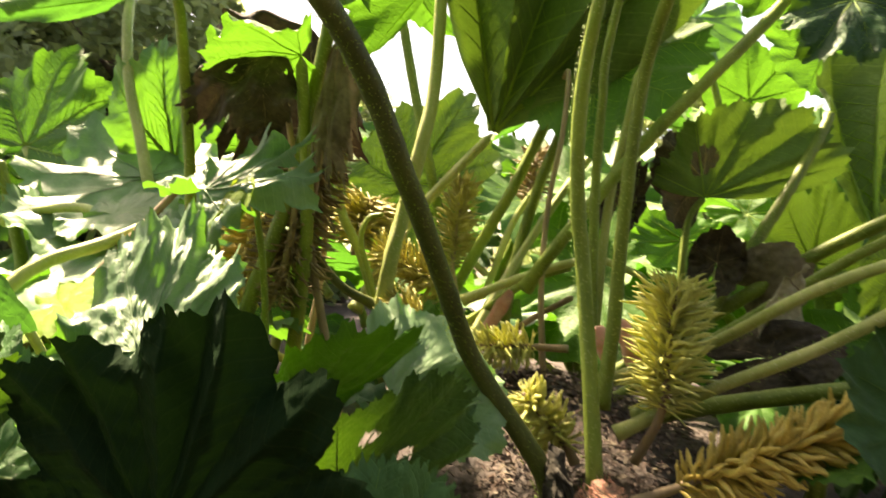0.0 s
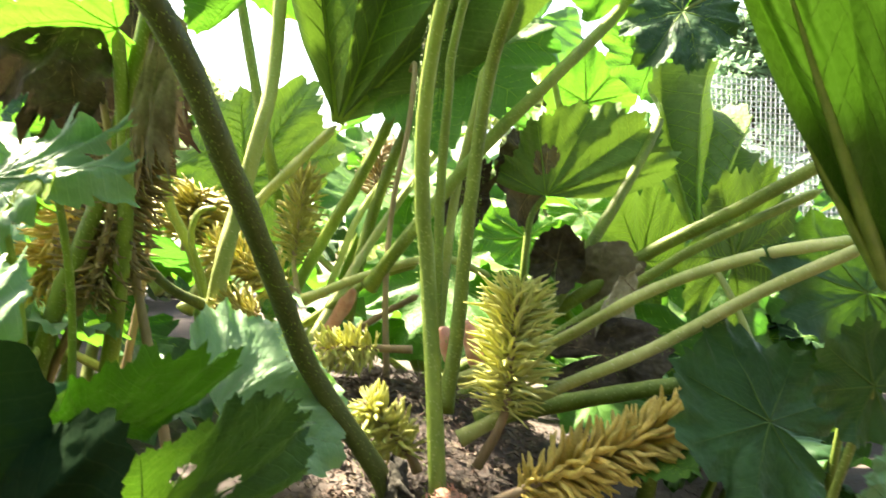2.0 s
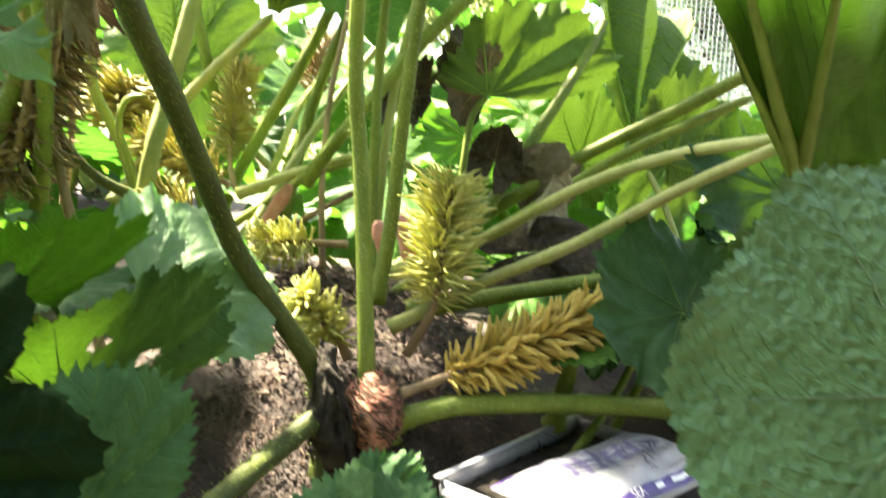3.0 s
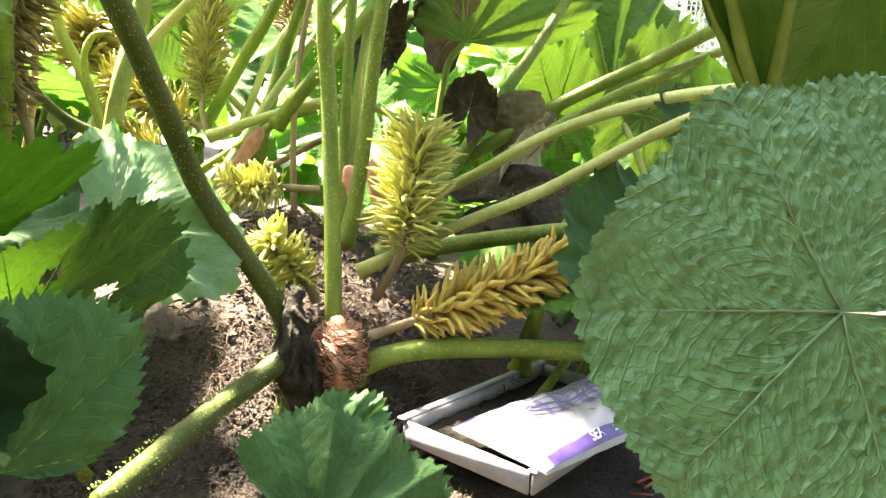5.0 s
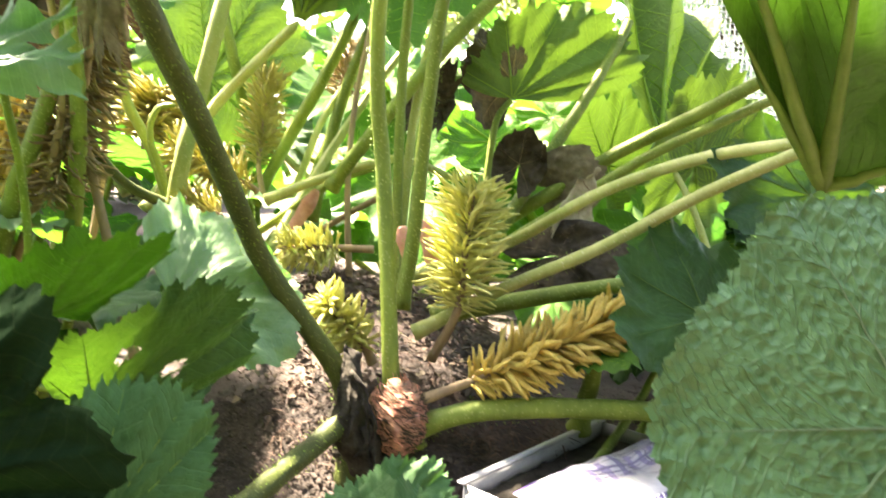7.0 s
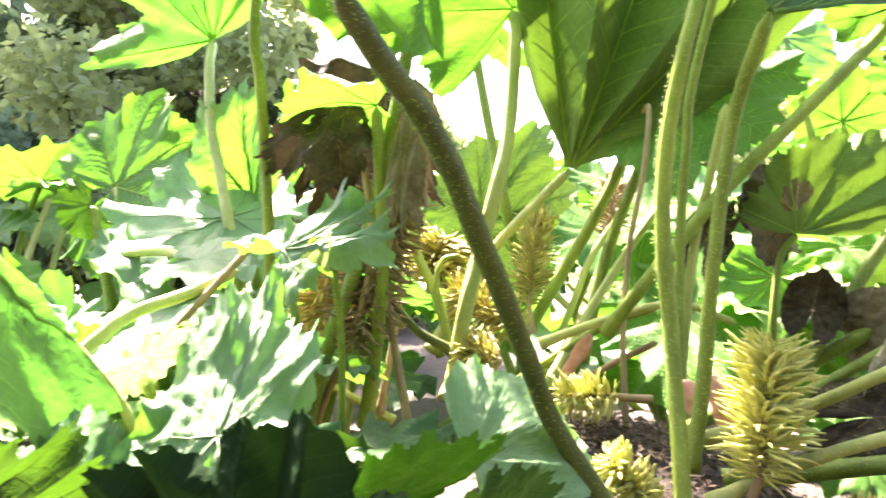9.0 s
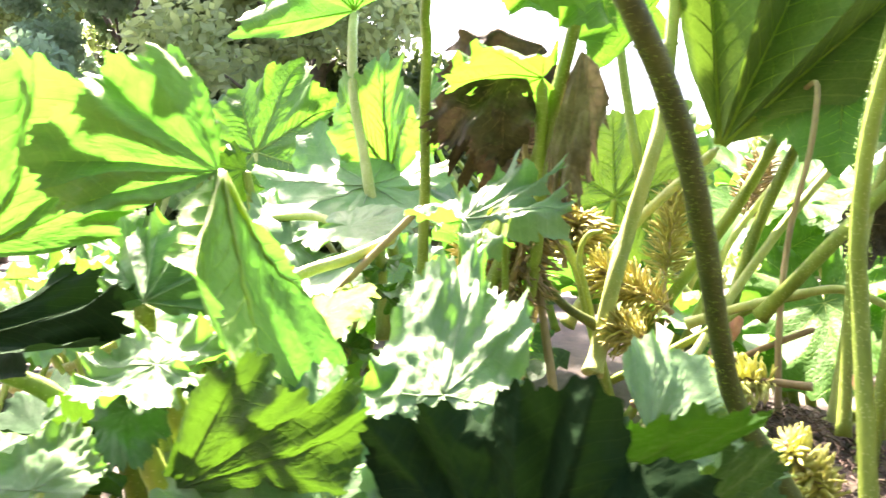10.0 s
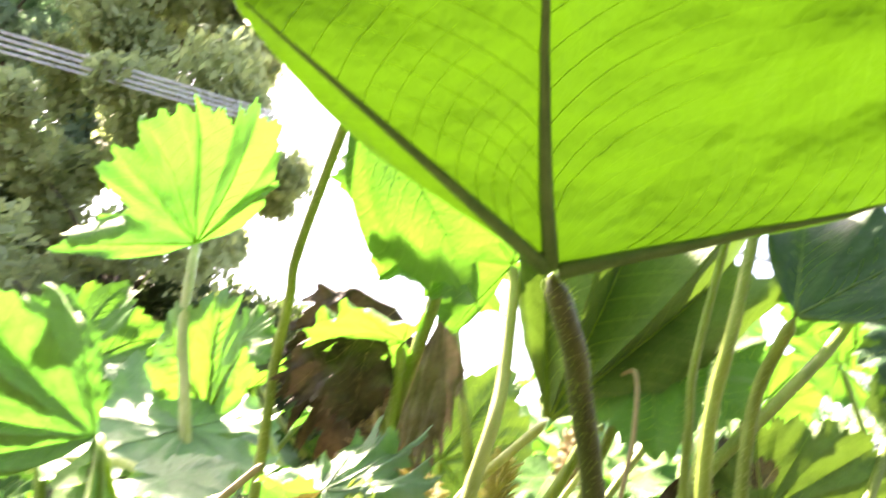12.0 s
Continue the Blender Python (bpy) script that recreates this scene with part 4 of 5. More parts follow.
leaf('dark green crinkled leaf in shade', (-0.306, 0.98, 0.405), (-0.319, 1.03, 0.708), (-0.013, 0.96, 0.526), stalk=[(-0.2, 1.4, 0.0), (-0.24, 1.15, 0.15)], mat=LEAF_SHADE_TINT, ribs=None, rib_size=0.0035, na=380, nr=36, notch=0.75, pleat=0.16, cup=0.1, teeth=0.05, saws=2.2, vein=0.15, ruffle=0.06, quilt=0.014, lobes=((0, 0.98), (26, 1.03), (-24, 0.98), (52, 1.0), (-50, 1.04), (78, 0.98), (-78, 0.95), (106, 0.9), (-106, 0.9), (138, 0.8), (-138, 0.8)), seed=30)
leaf('coarsely toothed green leaf with pale midrib', (-0.075, 1.0, 0.314), (0.033, 1.08, 0.498), (-0.226, 1.0, 0.453), stalk=[(-0.25, 1.3, 0.0), (-0.2, 1.1, 0.25)], mat=LEAF_BLUE, ribs=RIB, veins=RIB_SHADE, rib_size=0.008, na=300, nr=26, branch=7, vein=0.2, saws=2.6, teeth=0.08, notch=0.22, ruffle=0.03, rough=0.6, quilt=0.012, arc=110, low=-75, lobes=((0, 1.0), (20, 0.86), (-17, 0.86), (48, 0.72), (-55, 0.45), (88, 0.7)), r0=0.01, r1=0.008, seed=31)
leaf('toothed green leaf low over the soil', (0.309, 1.3, -0.004), (0.593, 1.4, 0.034), (0.212, 1.45, 0.217), stalk=[(0.42, 1.75, 0.0)], mat=LEAF_BLUE, ribs=RIB_SHADE, veins=RIB_SHADE, rib_size=0.009, na=280, nr=24, vein=0.25, notch=0.2, teeth=0.07, saws=2.2, pleat=0.12, quilt=0.014, ruffle=0.03, arc=120, low=-40, lobes=((0, 1.0), (24, 0.82), (52, 0.8), (84, 0.85), (110, 0.8)), r0=0.01, r1=0.008, seed=32)
leaf('small toothed leaf beside the crown', (0.33, 1.5, 0.028), (0.484, 1.6, 0.134), (0.201, 1.55, 0.12), stalk=[(0.3, 1.75, -0.05)], mat=LEAF_BLUE, ribs=RIB_SHADE, veins=RIB_SHADE, rib_size=0.009, na=200, nr=18, vein=0.25, notch=0.2, teeth=0.08, saws=2, pleat=0.1, quilt=0.014, arc=80, low=-70, lobes=((0, 1.0), (30, 0.85), (-30, 0.85), (62, 0.7), (-62, 0.7)), r0=0.008, r1=0.006, seed=132)
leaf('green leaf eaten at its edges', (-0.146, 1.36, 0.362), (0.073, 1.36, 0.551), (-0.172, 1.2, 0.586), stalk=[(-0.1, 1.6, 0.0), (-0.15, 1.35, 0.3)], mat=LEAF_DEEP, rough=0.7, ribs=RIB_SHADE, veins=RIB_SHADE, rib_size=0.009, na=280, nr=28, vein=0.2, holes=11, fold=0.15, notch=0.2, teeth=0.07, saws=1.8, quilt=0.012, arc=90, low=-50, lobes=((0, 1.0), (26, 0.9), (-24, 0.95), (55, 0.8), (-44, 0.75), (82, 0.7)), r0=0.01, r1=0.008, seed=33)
leaf('fresh green leaf draped in broken light', (-0.186, 1.22, 0.532), (0.002, 1.1, 0.653), (-0.158, 1.0, 0.682), stalk=[(-0.3, 1.6, 0.0), (-0.25, 1.35, 0.4)], mat=LEAF_FRESH, rough=0.6, ribs=RIB_SHADE, veins=RIB_SHADE, rib_size=0.008, na=220, nr=20, vein=0.2, notch=0.15, ruffle=0.05, quilt=0.012, arc=100, low=-26, lobes=((0, 1.0), (20, 0.85), (-18, 0.78), (50, 0.75), (85, 0.7)), r0=0.01, r1=0.008, seed=34)
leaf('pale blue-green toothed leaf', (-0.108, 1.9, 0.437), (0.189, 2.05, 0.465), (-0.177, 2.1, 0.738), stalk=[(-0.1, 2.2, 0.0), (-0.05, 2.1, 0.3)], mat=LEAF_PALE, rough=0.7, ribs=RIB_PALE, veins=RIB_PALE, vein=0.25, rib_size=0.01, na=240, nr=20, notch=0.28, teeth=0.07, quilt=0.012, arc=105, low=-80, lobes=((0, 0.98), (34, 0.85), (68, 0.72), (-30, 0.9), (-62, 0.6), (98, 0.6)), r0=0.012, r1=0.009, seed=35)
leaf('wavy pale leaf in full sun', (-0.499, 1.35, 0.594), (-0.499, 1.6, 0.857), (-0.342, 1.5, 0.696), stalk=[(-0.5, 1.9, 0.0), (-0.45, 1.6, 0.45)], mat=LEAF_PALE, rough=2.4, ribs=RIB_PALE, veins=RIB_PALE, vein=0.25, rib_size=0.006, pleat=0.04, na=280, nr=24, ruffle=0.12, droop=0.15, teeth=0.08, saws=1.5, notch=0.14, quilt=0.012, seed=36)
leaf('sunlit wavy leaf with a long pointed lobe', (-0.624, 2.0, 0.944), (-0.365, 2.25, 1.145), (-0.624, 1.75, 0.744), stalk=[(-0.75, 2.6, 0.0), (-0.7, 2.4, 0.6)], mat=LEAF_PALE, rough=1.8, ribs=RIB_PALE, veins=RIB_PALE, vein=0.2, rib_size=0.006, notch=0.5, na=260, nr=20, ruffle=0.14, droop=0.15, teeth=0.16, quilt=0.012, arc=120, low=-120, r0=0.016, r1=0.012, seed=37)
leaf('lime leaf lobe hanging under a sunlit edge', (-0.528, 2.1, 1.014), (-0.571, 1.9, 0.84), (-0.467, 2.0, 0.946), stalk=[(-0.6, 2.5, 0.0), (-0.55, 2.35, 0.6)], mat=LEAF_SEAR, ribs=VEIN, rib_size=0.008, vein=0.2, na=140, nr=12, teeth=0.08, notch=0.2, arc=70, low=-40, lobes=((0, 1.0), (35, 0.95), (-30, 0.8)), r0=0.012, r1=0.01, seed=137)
leaf('leaf seen from below with a yellow midrib', (-0.868, 1.17, 0.975), (-0.765, 1.44, 0.63), (-0.703, 0.82, 0.747), stalk=[(-0.943, 1.95, 0.349), (-0.938, 1.75, 0.589), (-0.901, 1.4, 0.827)], mat=LEAF_UNDER, ribs=RIB, na=240, nr=28, cup=0.0, droop=0.05, arc=98, low=-4, pleat=0.1, notch=0.08, ruffle=0.04, quilt=0.01, rib_size=0.014, branch=6, lobes=((0, 1.0), (45, 0.85), (84, 0.8)), vein=0.2, smat=STALK_PALE, r0=0.012, r1=0.01, seed=38)
leaf('mid-green leaf standing below a hanging lobe', (-0.898, 1.14, 0.436), (-0.566, 1.02, 0.684), (-0.932, 0.96, 0.702), stalk=[(-0.7, 1.4, 0.0), (-0.62, 1.15, 0.3)], mat=LEAF_DEEP, rough=1.2, ribs=RIB_SHADE, veins=RIB_SHADE, rib_size=0.007, vein=0.2, na=240, nr=20, notch=0.16, teeth=0.05, saws=1.6, ruffle=0.07, pleat=0.1, quilt=0.012, arc=48, low=-50, lobes=((0, 0.9), (26, 0.8), (-28, 0.9)), r0=0.01, r1=0.008, seed=139)
leaf('large upright pleated leaf glowing in the sun', (-0.868, 1.17, 0.975), (-1.047, 1.04, 1.127), (-0.928, 1.05, 0.762), mat=LEAF_UNDER, na=340, nr=28, arc=72, low=-50, ruffle=0.11, teeth=0.07, saws=1.5, notch=0.3, pleat=0.16, rough=2.0, quilt=0.012, ribs=VEIN, rib_size=0.006, vein=0.2, lobes=((-34, 0.95), (0, 1.0), (34, 1.12), (60, 0.95)), seed=138)
leaf('large upright sunlit leaf', (-1.312, 1.12, 0.815), (-1.267, 1.08, 1.184), (-0.893, 1.08, 0.844), stalk=[(-1.95, 1.3, -0.1), (-1.65, 1.2, 0.45)], mat=LEAF_UNDER, na=300, nr=24, arc=86, low=-86, notch=0.32, pleat=0.18, vein=0.2, ruffle=0.12, teeth=0.07, saws=1.5, ribs=VEIN, rib_size=0.006, rough=2.0, quilt=0.012, lobes=((0, 0.96), (29, 1.05), (-30, 0.95), (60, 0.72), (-60, 0.9)), r0=0.014, r1=0.01, seed=39)
leaf('cupped green leaf with pleats', (-1.098, 1.3, 0.726), (-1.126, 1.36, 0.899), (-0.936, 1.34, 0.736), stalk=[(-1.2, 1.6, 0.0), (-1.18, 1.45, 0.5)], mat=LEAF_BLUE, na=240, nr=20, notch=0.2, rough=1.2, pleat=0.3, ribs=RIB_PALE, veins=RIB_PALE, vein=0.2, rib_size=0.006, cup=0.3, ruffle=0.08, arc=110, lobes=((0, 1.0), (32, 0.9), (-32, 0.9), (66, 0.85), (-66, 0.7), (100, 0.7)), seed=40)
# Blade, ribs and veins all take the near-black colour with painted shade.
leaf('broad dark leaf in shade', (-1.679, 1.35, 0.591), (-1.106, 1.3, 0.719), (-1.488, 1.22, 0.507), stalk=[(-1.6, 1.8, 0.0), (-1.5, 1.6, 0.4)], mat=LEAF_SHADE_TINT, ribs=LEAF_SHADE_TINT, veins=LEAF_SHADE_TINT, rib_size=0.006, vein=0.15, na=220, nr=20, notch=0.12, pleat=0.12, arc=100, low=-70, seed=41)
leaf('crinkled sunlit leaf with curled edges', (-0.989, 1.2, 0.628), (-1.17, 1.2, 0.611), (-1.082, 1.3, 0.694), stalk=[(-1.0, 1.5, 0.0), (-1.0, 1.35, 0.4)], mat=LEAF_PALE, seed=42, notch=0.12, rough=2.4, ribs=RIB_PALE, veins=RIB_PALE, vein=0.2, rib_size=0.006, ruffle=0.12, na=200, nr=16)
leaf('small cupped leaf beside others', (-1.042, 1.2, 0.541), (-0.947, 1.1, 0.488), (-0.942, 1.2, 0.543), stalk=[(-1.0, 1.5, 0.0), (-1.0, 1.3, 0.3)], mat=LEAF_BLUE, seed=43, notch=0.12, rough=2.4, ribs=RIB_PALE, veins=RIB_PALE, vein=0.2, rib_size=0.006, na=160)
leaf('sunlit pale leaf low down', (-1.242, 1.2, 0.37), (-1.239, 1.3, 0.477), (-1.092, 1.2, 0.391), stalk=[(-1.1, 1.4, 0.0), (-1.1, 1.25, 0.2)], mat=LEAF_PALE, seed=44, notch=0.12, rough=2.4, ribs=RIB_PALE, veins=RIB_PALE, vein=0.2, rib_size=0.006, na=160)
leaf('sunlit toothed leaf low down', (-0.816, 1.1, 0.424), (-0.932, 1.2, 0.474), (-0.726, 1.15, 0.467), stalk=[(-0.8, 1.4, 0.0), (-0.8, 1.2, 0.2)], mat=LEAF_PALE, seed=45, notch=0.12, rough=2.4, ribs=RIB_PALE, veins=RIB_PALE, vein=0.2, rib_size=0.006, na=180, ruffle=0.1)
leaf('green leaf standing behind a dark one', (-0.624, 1.15, 0.436), (-0.708, 1.3, 0.662), (-0.773, 1.15, 0.544), stalk=[(-0.6, 1.5, 0.0), (-0.6, 1.3, 0.3)], mat=LEAF_BLUE, seed=46, ribs=RIB_SHADE, veins=RIB_SHADE, rib_size=0.01, na=160, arc=110)
leaf('shaded green leaf low down', (-1.605, 1.6, 0.342), (-1.454, 1.7, 0.397), (-1.887, 1.8, 0.428), stalk=[(-1.5, 1.9, 0.0), (-1.45, 1.7, 0.3)], mat=LEAF_SHADE_TINT, seed=47, ribs=RIB_SHADE, veins=RIB_SHADE, rib_size=0.01, na=160)
leaf('spreading green leaf on a pale stalk', (-2.464, 4.17, 1.4), (-1.764, 4.0, 1.69), (-2.491, 4.3, 2.008), stalk=[(-2.163, 4.1, 0.95), (-2.358, 4.15, 1.19)], mat=LEAF, seed=48, na=180, nr=16, arc=150, smat=STALK_PALE, cup=0.3)
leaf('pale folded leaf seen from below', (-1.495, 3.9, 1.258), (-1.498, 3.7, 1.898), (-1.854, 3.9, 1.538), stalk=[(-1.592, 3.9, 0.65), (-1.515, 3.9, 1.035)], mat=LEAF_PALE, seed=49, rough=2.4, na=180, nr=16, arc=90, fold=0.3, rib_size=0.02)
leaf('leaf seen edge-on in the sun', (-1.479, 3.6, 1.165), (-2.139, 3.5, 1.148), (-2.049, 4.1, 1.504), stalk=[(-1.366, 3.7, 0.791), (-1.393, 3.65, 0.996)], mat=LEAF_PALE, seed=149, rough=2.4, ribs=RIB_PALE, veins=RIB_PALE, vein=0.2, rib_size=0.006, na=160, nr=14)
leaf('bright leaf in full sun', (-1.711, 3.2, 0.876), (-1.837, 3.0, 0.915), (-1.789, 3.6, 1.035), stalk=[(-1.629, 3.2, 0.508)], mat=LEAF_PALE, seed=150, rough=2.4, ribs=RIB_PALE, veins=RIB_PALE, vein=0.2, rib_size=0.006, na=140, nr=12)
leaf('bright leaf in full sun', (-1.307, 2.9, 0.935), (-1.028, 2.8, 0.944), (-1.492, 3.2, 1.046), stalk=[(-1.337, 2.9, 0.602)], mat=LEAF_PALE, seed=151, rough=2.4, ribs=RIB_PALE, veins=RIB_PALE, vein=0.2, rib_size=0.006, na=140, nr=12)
leaf('small yellow leaf with a brown patch', (-1.97, 3.2, 1.19), (-2.055, 3.1, 1.096), (-1.988, 3.2, 0.999), stalk=[(-1.848, 3.2, 0.707)], mat=LEAF_LIME, seed=152, notch=0.06, teeth=0.05, ruffle=0.15, arc=110, na=120, nr=10)
leaf('yellow-green leaf close to the ground', (-1.119, 2.2, 0.624), (-0.95, 2.2, 0.673), (-1.197, 2.5, 0.718), stalk=[(-1.1, 2.4, 0.0)], mat=LEAF_SEAR, seed=153, na=120, nr=10)
leaf('bright leaf close to the ground', (-1.494, 2.6, 0.651), (-1.087, 2.5, 0.705), (-1.662, 3.0, 0.797), stalk=[(-1.5, 2.8, 0.0)], mat=LEAF_PALE, seed=154, rough=2.4, ribs=RIB_PALE, veins=RIB_PALE, vein=0.2, rib_size=0.006, na=120, nr=10)
bare_stalk('pale stalk lying among leaves', [(-1.436, 2.3, 0.591), (-1.304, 2.4, 0.733), (-1.137, 2.5, 0.813), (-1.005, 2.6, 0.894)], 0.026, 0.02, mat=STALK_PALE)
bare_stalk('pale arching stalk among leaves', [(-1.952, 3.2, 0.918), (-1.776, 3.2, 0.967), (-1.499, 3.1, 0.961), (-1.314, 3.0, 0.817)], 0.022, 0.018, mat=STALK_PALE)
bare_stalk('dry reddish stalk fallen aslant', [(-1.092, 2.5, 0.786), (-0.992, 2.5, 0.892), (-0.885, 2.5, 1.006)], 0.014, 0.012, mat=STALK_DRY)
leaf('large crinkled matt green leaf facing the open', (0.478, 0.48, 0.629), (0.324, 0.5, 0.633), (0.496, 0.54, 0.779), stalk=[(0.75, 0.75, -0.12), (0.62, 0.62, 0.3)], mat=LEAF_NEAR, ribs=RIB_PALE, veins=RIB_PALE, na=620, nr=110, notch=0.1, teeth=0.03, saws=2.6, branch=8, cup=0.05, droop=0.06, ruffle=0.012, pleat=0.0, rib_size=0.007, vein=0.12, quilt=0.005, pucker=0.024, rough=0.7, arc=176, lobes=((-2, 1.0), (-42, 0.93), (64, 0.8), (-98, 0.86), (32, 0.74), (118, 0.92), (-145, 0.9)), ribbed=4, r0=0.008, r1=0.005, seed=50)
leaf('near leaf seen from below with strong yellow ribs', (1.189, 1.42, 0.749), (0.602, 1.0, 1.073), (0.842, 0.95, 1.056), mat=LEAF_LIME, ribs=RIB, veins=RIB_SHADE, na=260, nr=34, droop=0.02, cup=0.02, rib_size=0.022, vein=0.06, teeth=0.03, notch=0.2, branch=8, pleat=0.12, arc=100, low=-6, lobes=((0, 1.0), (20, 1.1), (52, 1.5), (88, 1.5)), r0=0.014, r1=0.008, seed=51)
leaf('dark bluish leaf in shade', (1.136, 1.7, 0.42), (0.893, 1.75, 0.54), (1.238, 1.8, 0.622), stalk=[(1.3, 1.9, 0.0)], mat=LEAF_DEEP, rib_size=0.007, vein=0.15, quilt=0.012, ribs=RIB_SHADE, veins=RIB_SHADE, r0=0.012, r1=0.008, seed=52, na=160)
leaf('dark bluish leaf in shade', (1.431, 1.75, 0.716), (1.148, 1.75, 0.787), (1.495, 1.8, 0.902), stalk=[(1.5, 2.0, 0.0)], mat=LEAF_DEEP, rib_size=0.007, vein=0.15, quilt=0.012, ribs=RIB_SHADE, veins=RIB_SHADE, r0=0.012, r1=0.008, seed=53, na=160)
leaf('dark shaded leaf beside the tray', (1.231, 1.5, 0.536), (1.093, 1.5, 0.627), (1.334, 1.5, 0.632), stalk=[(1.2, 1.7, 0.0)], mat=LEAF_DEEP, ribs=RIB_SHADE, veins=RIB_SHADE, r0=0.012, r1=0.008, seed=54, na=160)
leaf('small green leaf under a flower spike', (1.006, 2.0, 0.26), (1.169, 2.0, 0.321), (1.101, 2.2, 0.272), stalk=[(1.0, 2.1, 0.0)], mat=LEAF, seed=55, na=120, nr=10)
leaf('withered dark brown leaf in shade', (-0.579, 2.55, 1.51), (-0.868, 2.5, 1.24), (-0.529, 2.5, 1.172), stalk=[(-0.8, 2.9, 0.3), (-0.55, 2.7, 0.9)], mat=LEAF_DEAD, seed=60, crumple=0.15, holes=10, teeth=0.13, saws=1.6, veins=RIB_DEAD, ribs=RIB_DEAD, rib_size=0.008, arc=85, low=-45, na=180, nr=18, notch=0.2, ruffle=0.08, smat=STALK_DRY, r0=0.015, r1=0.01)
leaf('withered brown sheet hanging beside a stalk', (-0.366, 2.55, 1.555), (-0.404, 2.5, 1.069), (-0.232, 2.5, 1.432), stalk=[(-0.6, 2.9, 0.3), (-0.5, 2.75, 0.9)], mat=LEAF_TAN, seed=61, crumple=0.08, teeth=0.2, veins=RIB_DEAD, ribs=RIB_DEAD, rib_size=0.008, arc=75, low=-50, na=160, nr=18, notch=0.03, smat=STALK_DRY, r0=0.015, r1=0.01)
leaf('withered brown leaf hanging in folds', (-0.537, 2.9, 1.674), (-0.57, 2.9, 1.111), (-0.122, 2.95, 1.582), stalk=[(-0.6, 3.15, 0.3), (-0.5, 3.05, 0.9)], mat=LEAF_DEAD, seed=68, crumple=0.16, teeth=0.25, veins=RIB_DEAD, ribs=RIB_DEAD, rib_size=0.008, arc=45, low=-95, na=180, nr=18, notch=0.02, ruffle=0.06, smat=STALK_DRY, r0=0.015, r1=0.01)
leaf('yellow-green sunlit leaf draped over a withered one', (-0.487, 2.5, 1.455), (-0.827, 2.48, 1.463), (-0.468, 2.25, 1.516), stalk=[(-0.6, 2.9, 0.3), (-0.5, 2.7, 0.9)], mat=LEAF, seed=62, arc=110, na=180, ribs=VEIN, rib_size=0.007, ruffle=0.12, notch=0.12)
leaf('withered grey-brown leaf on the soil', (1.221, 2.85, 0.707), (1.33, 2.75, 0.767), (1.193, 2.85, 0.85), mat=LEAF_TAN, crumple=0.08, curl=0.8, rib_size=0.008, teeth=0.02, notch=0.0, lobes=((0, 1.0), (70, 0.9), (-70, 0.9), (140, 0.85), (-140, 0.85)), veins=RIB_DEAD, ribs=RIB_DEAD, na=140, ruffle=0.06, seed=63)
leaf('curled grey-white dead leaf', (1.23, 2.6, 0.676), (0.969, 2.5, 0.603), (1.102, 2.5, 0.74), mat=LEAF_GREY, arc=100, crumple=0.08, curl=0.8, rib_size=0.008, teeth=0.02, notch=0.0, lobes=((0, 1.0), (70, 0.9), (-70, 0.9), (140, 0.85), (-140, 0.85)), veins=RIB_DEAD, ribs=RIB_DEAD, na=140, ruffle=0.06, seed=64)
# Dark sheet that stands in for the shaded cavity under the dead leaves.
leaf('dark withered leaf put in for a shaded hollow', (1.049, 2.45, 0.473), (1.249, 2.35, 0.515), (1.046, 2.5, 0.591), mat=LEAF_DEAD, crumple=0.08, curl=0.8, rib_size=0.008, teeth=0.02, notch=0.0, lobes=((0, 1.0), (70, 0.9), (-70, 0.9), (140, 0.85), (-140, 0.85)), veins=RIB_DEAD, ribs=RIB_DEAD, na=140, ruffle=0.06, seed=65)
leaf('shrivelled brown leaf stub', (1.044, 2.9, 0.779), (1.077, 2.9, 0.907), (1.145, 2.86, 0.782), mat=LEAF_DEAD, crumple=0.13, curl=0.8, rib_size=0.008, teeth=0.02, notch=0.0, lobes=((0, 1.0), (70, 0.9), (-70, 0.9), (140, 0.85), (-140, 0.85)), veins=RIB_DEAD, ribs=RIB_DEAD, na=140, ruffle=0.06, seed=66)
leaf('shrivelled brown leaf in shade', (0.739, 3.2, 1.04), (0.793, 3.2, 1.187), (0.816, 3.2, 0.973), mat=LEAF_DEAD, seed=67, crumple=0.13, curl=1.1, rib_size=0.008, teeth=0.01, notch=0.0, lobes=((0, 1.0), (70, 0.9), (-70, 0.9), (140, 0.85), (-140, 0.85)), veins=RIB_DEAD, ribs=RIB_DEAD, na=120, ruffle=0.25)
spike('upright greenish yellow flower spike', (0.557, 2.15, 0.209), (0.619, 2.1, 0.366), (0.668, 2.15, 0.714), 0.03, 300, mat=FINGER_GREEN, long=0.115, seed=1, lean=0.55, fat=0.034)
spike('lying golden brown flower spike', (0.504, 2.0, 0.141), (0.633, 2.0, 0.186), (1.094, 1.95, 0.382), 0.03, 300, mat=FINGER, long=0.1, seed=2, lean=1.0, fat=0.062)
spike('small greenish flower spike', (0.391, 2.15, 0.201), (0.367, 2.15, 0.249), (0.242, 2.12, 0.401), 0.03, 150, mat=FINGER_GREEN, long=0.075, seed=3, lean=0.6, fat=0.06)
spike('small greenish flower spike', (0.464, 2.8, 0.449), (0.335, 2.8, 0.454), (0.134, 2.75, 0.461), 0.03, 130, mat=FINGER_GREEN, long=0.085, seed=4, lean=0.5, fat=0.055)
spike('slender yellowish flower spike', (0.047, 3.8, 0.55), (0.016, 3.85, 0.746), (0.062, 4.0, 1.223), 0.04, 220, mat=FINGER_OLIVE, long=0.12, seed=5, single=False, lean=0.9)
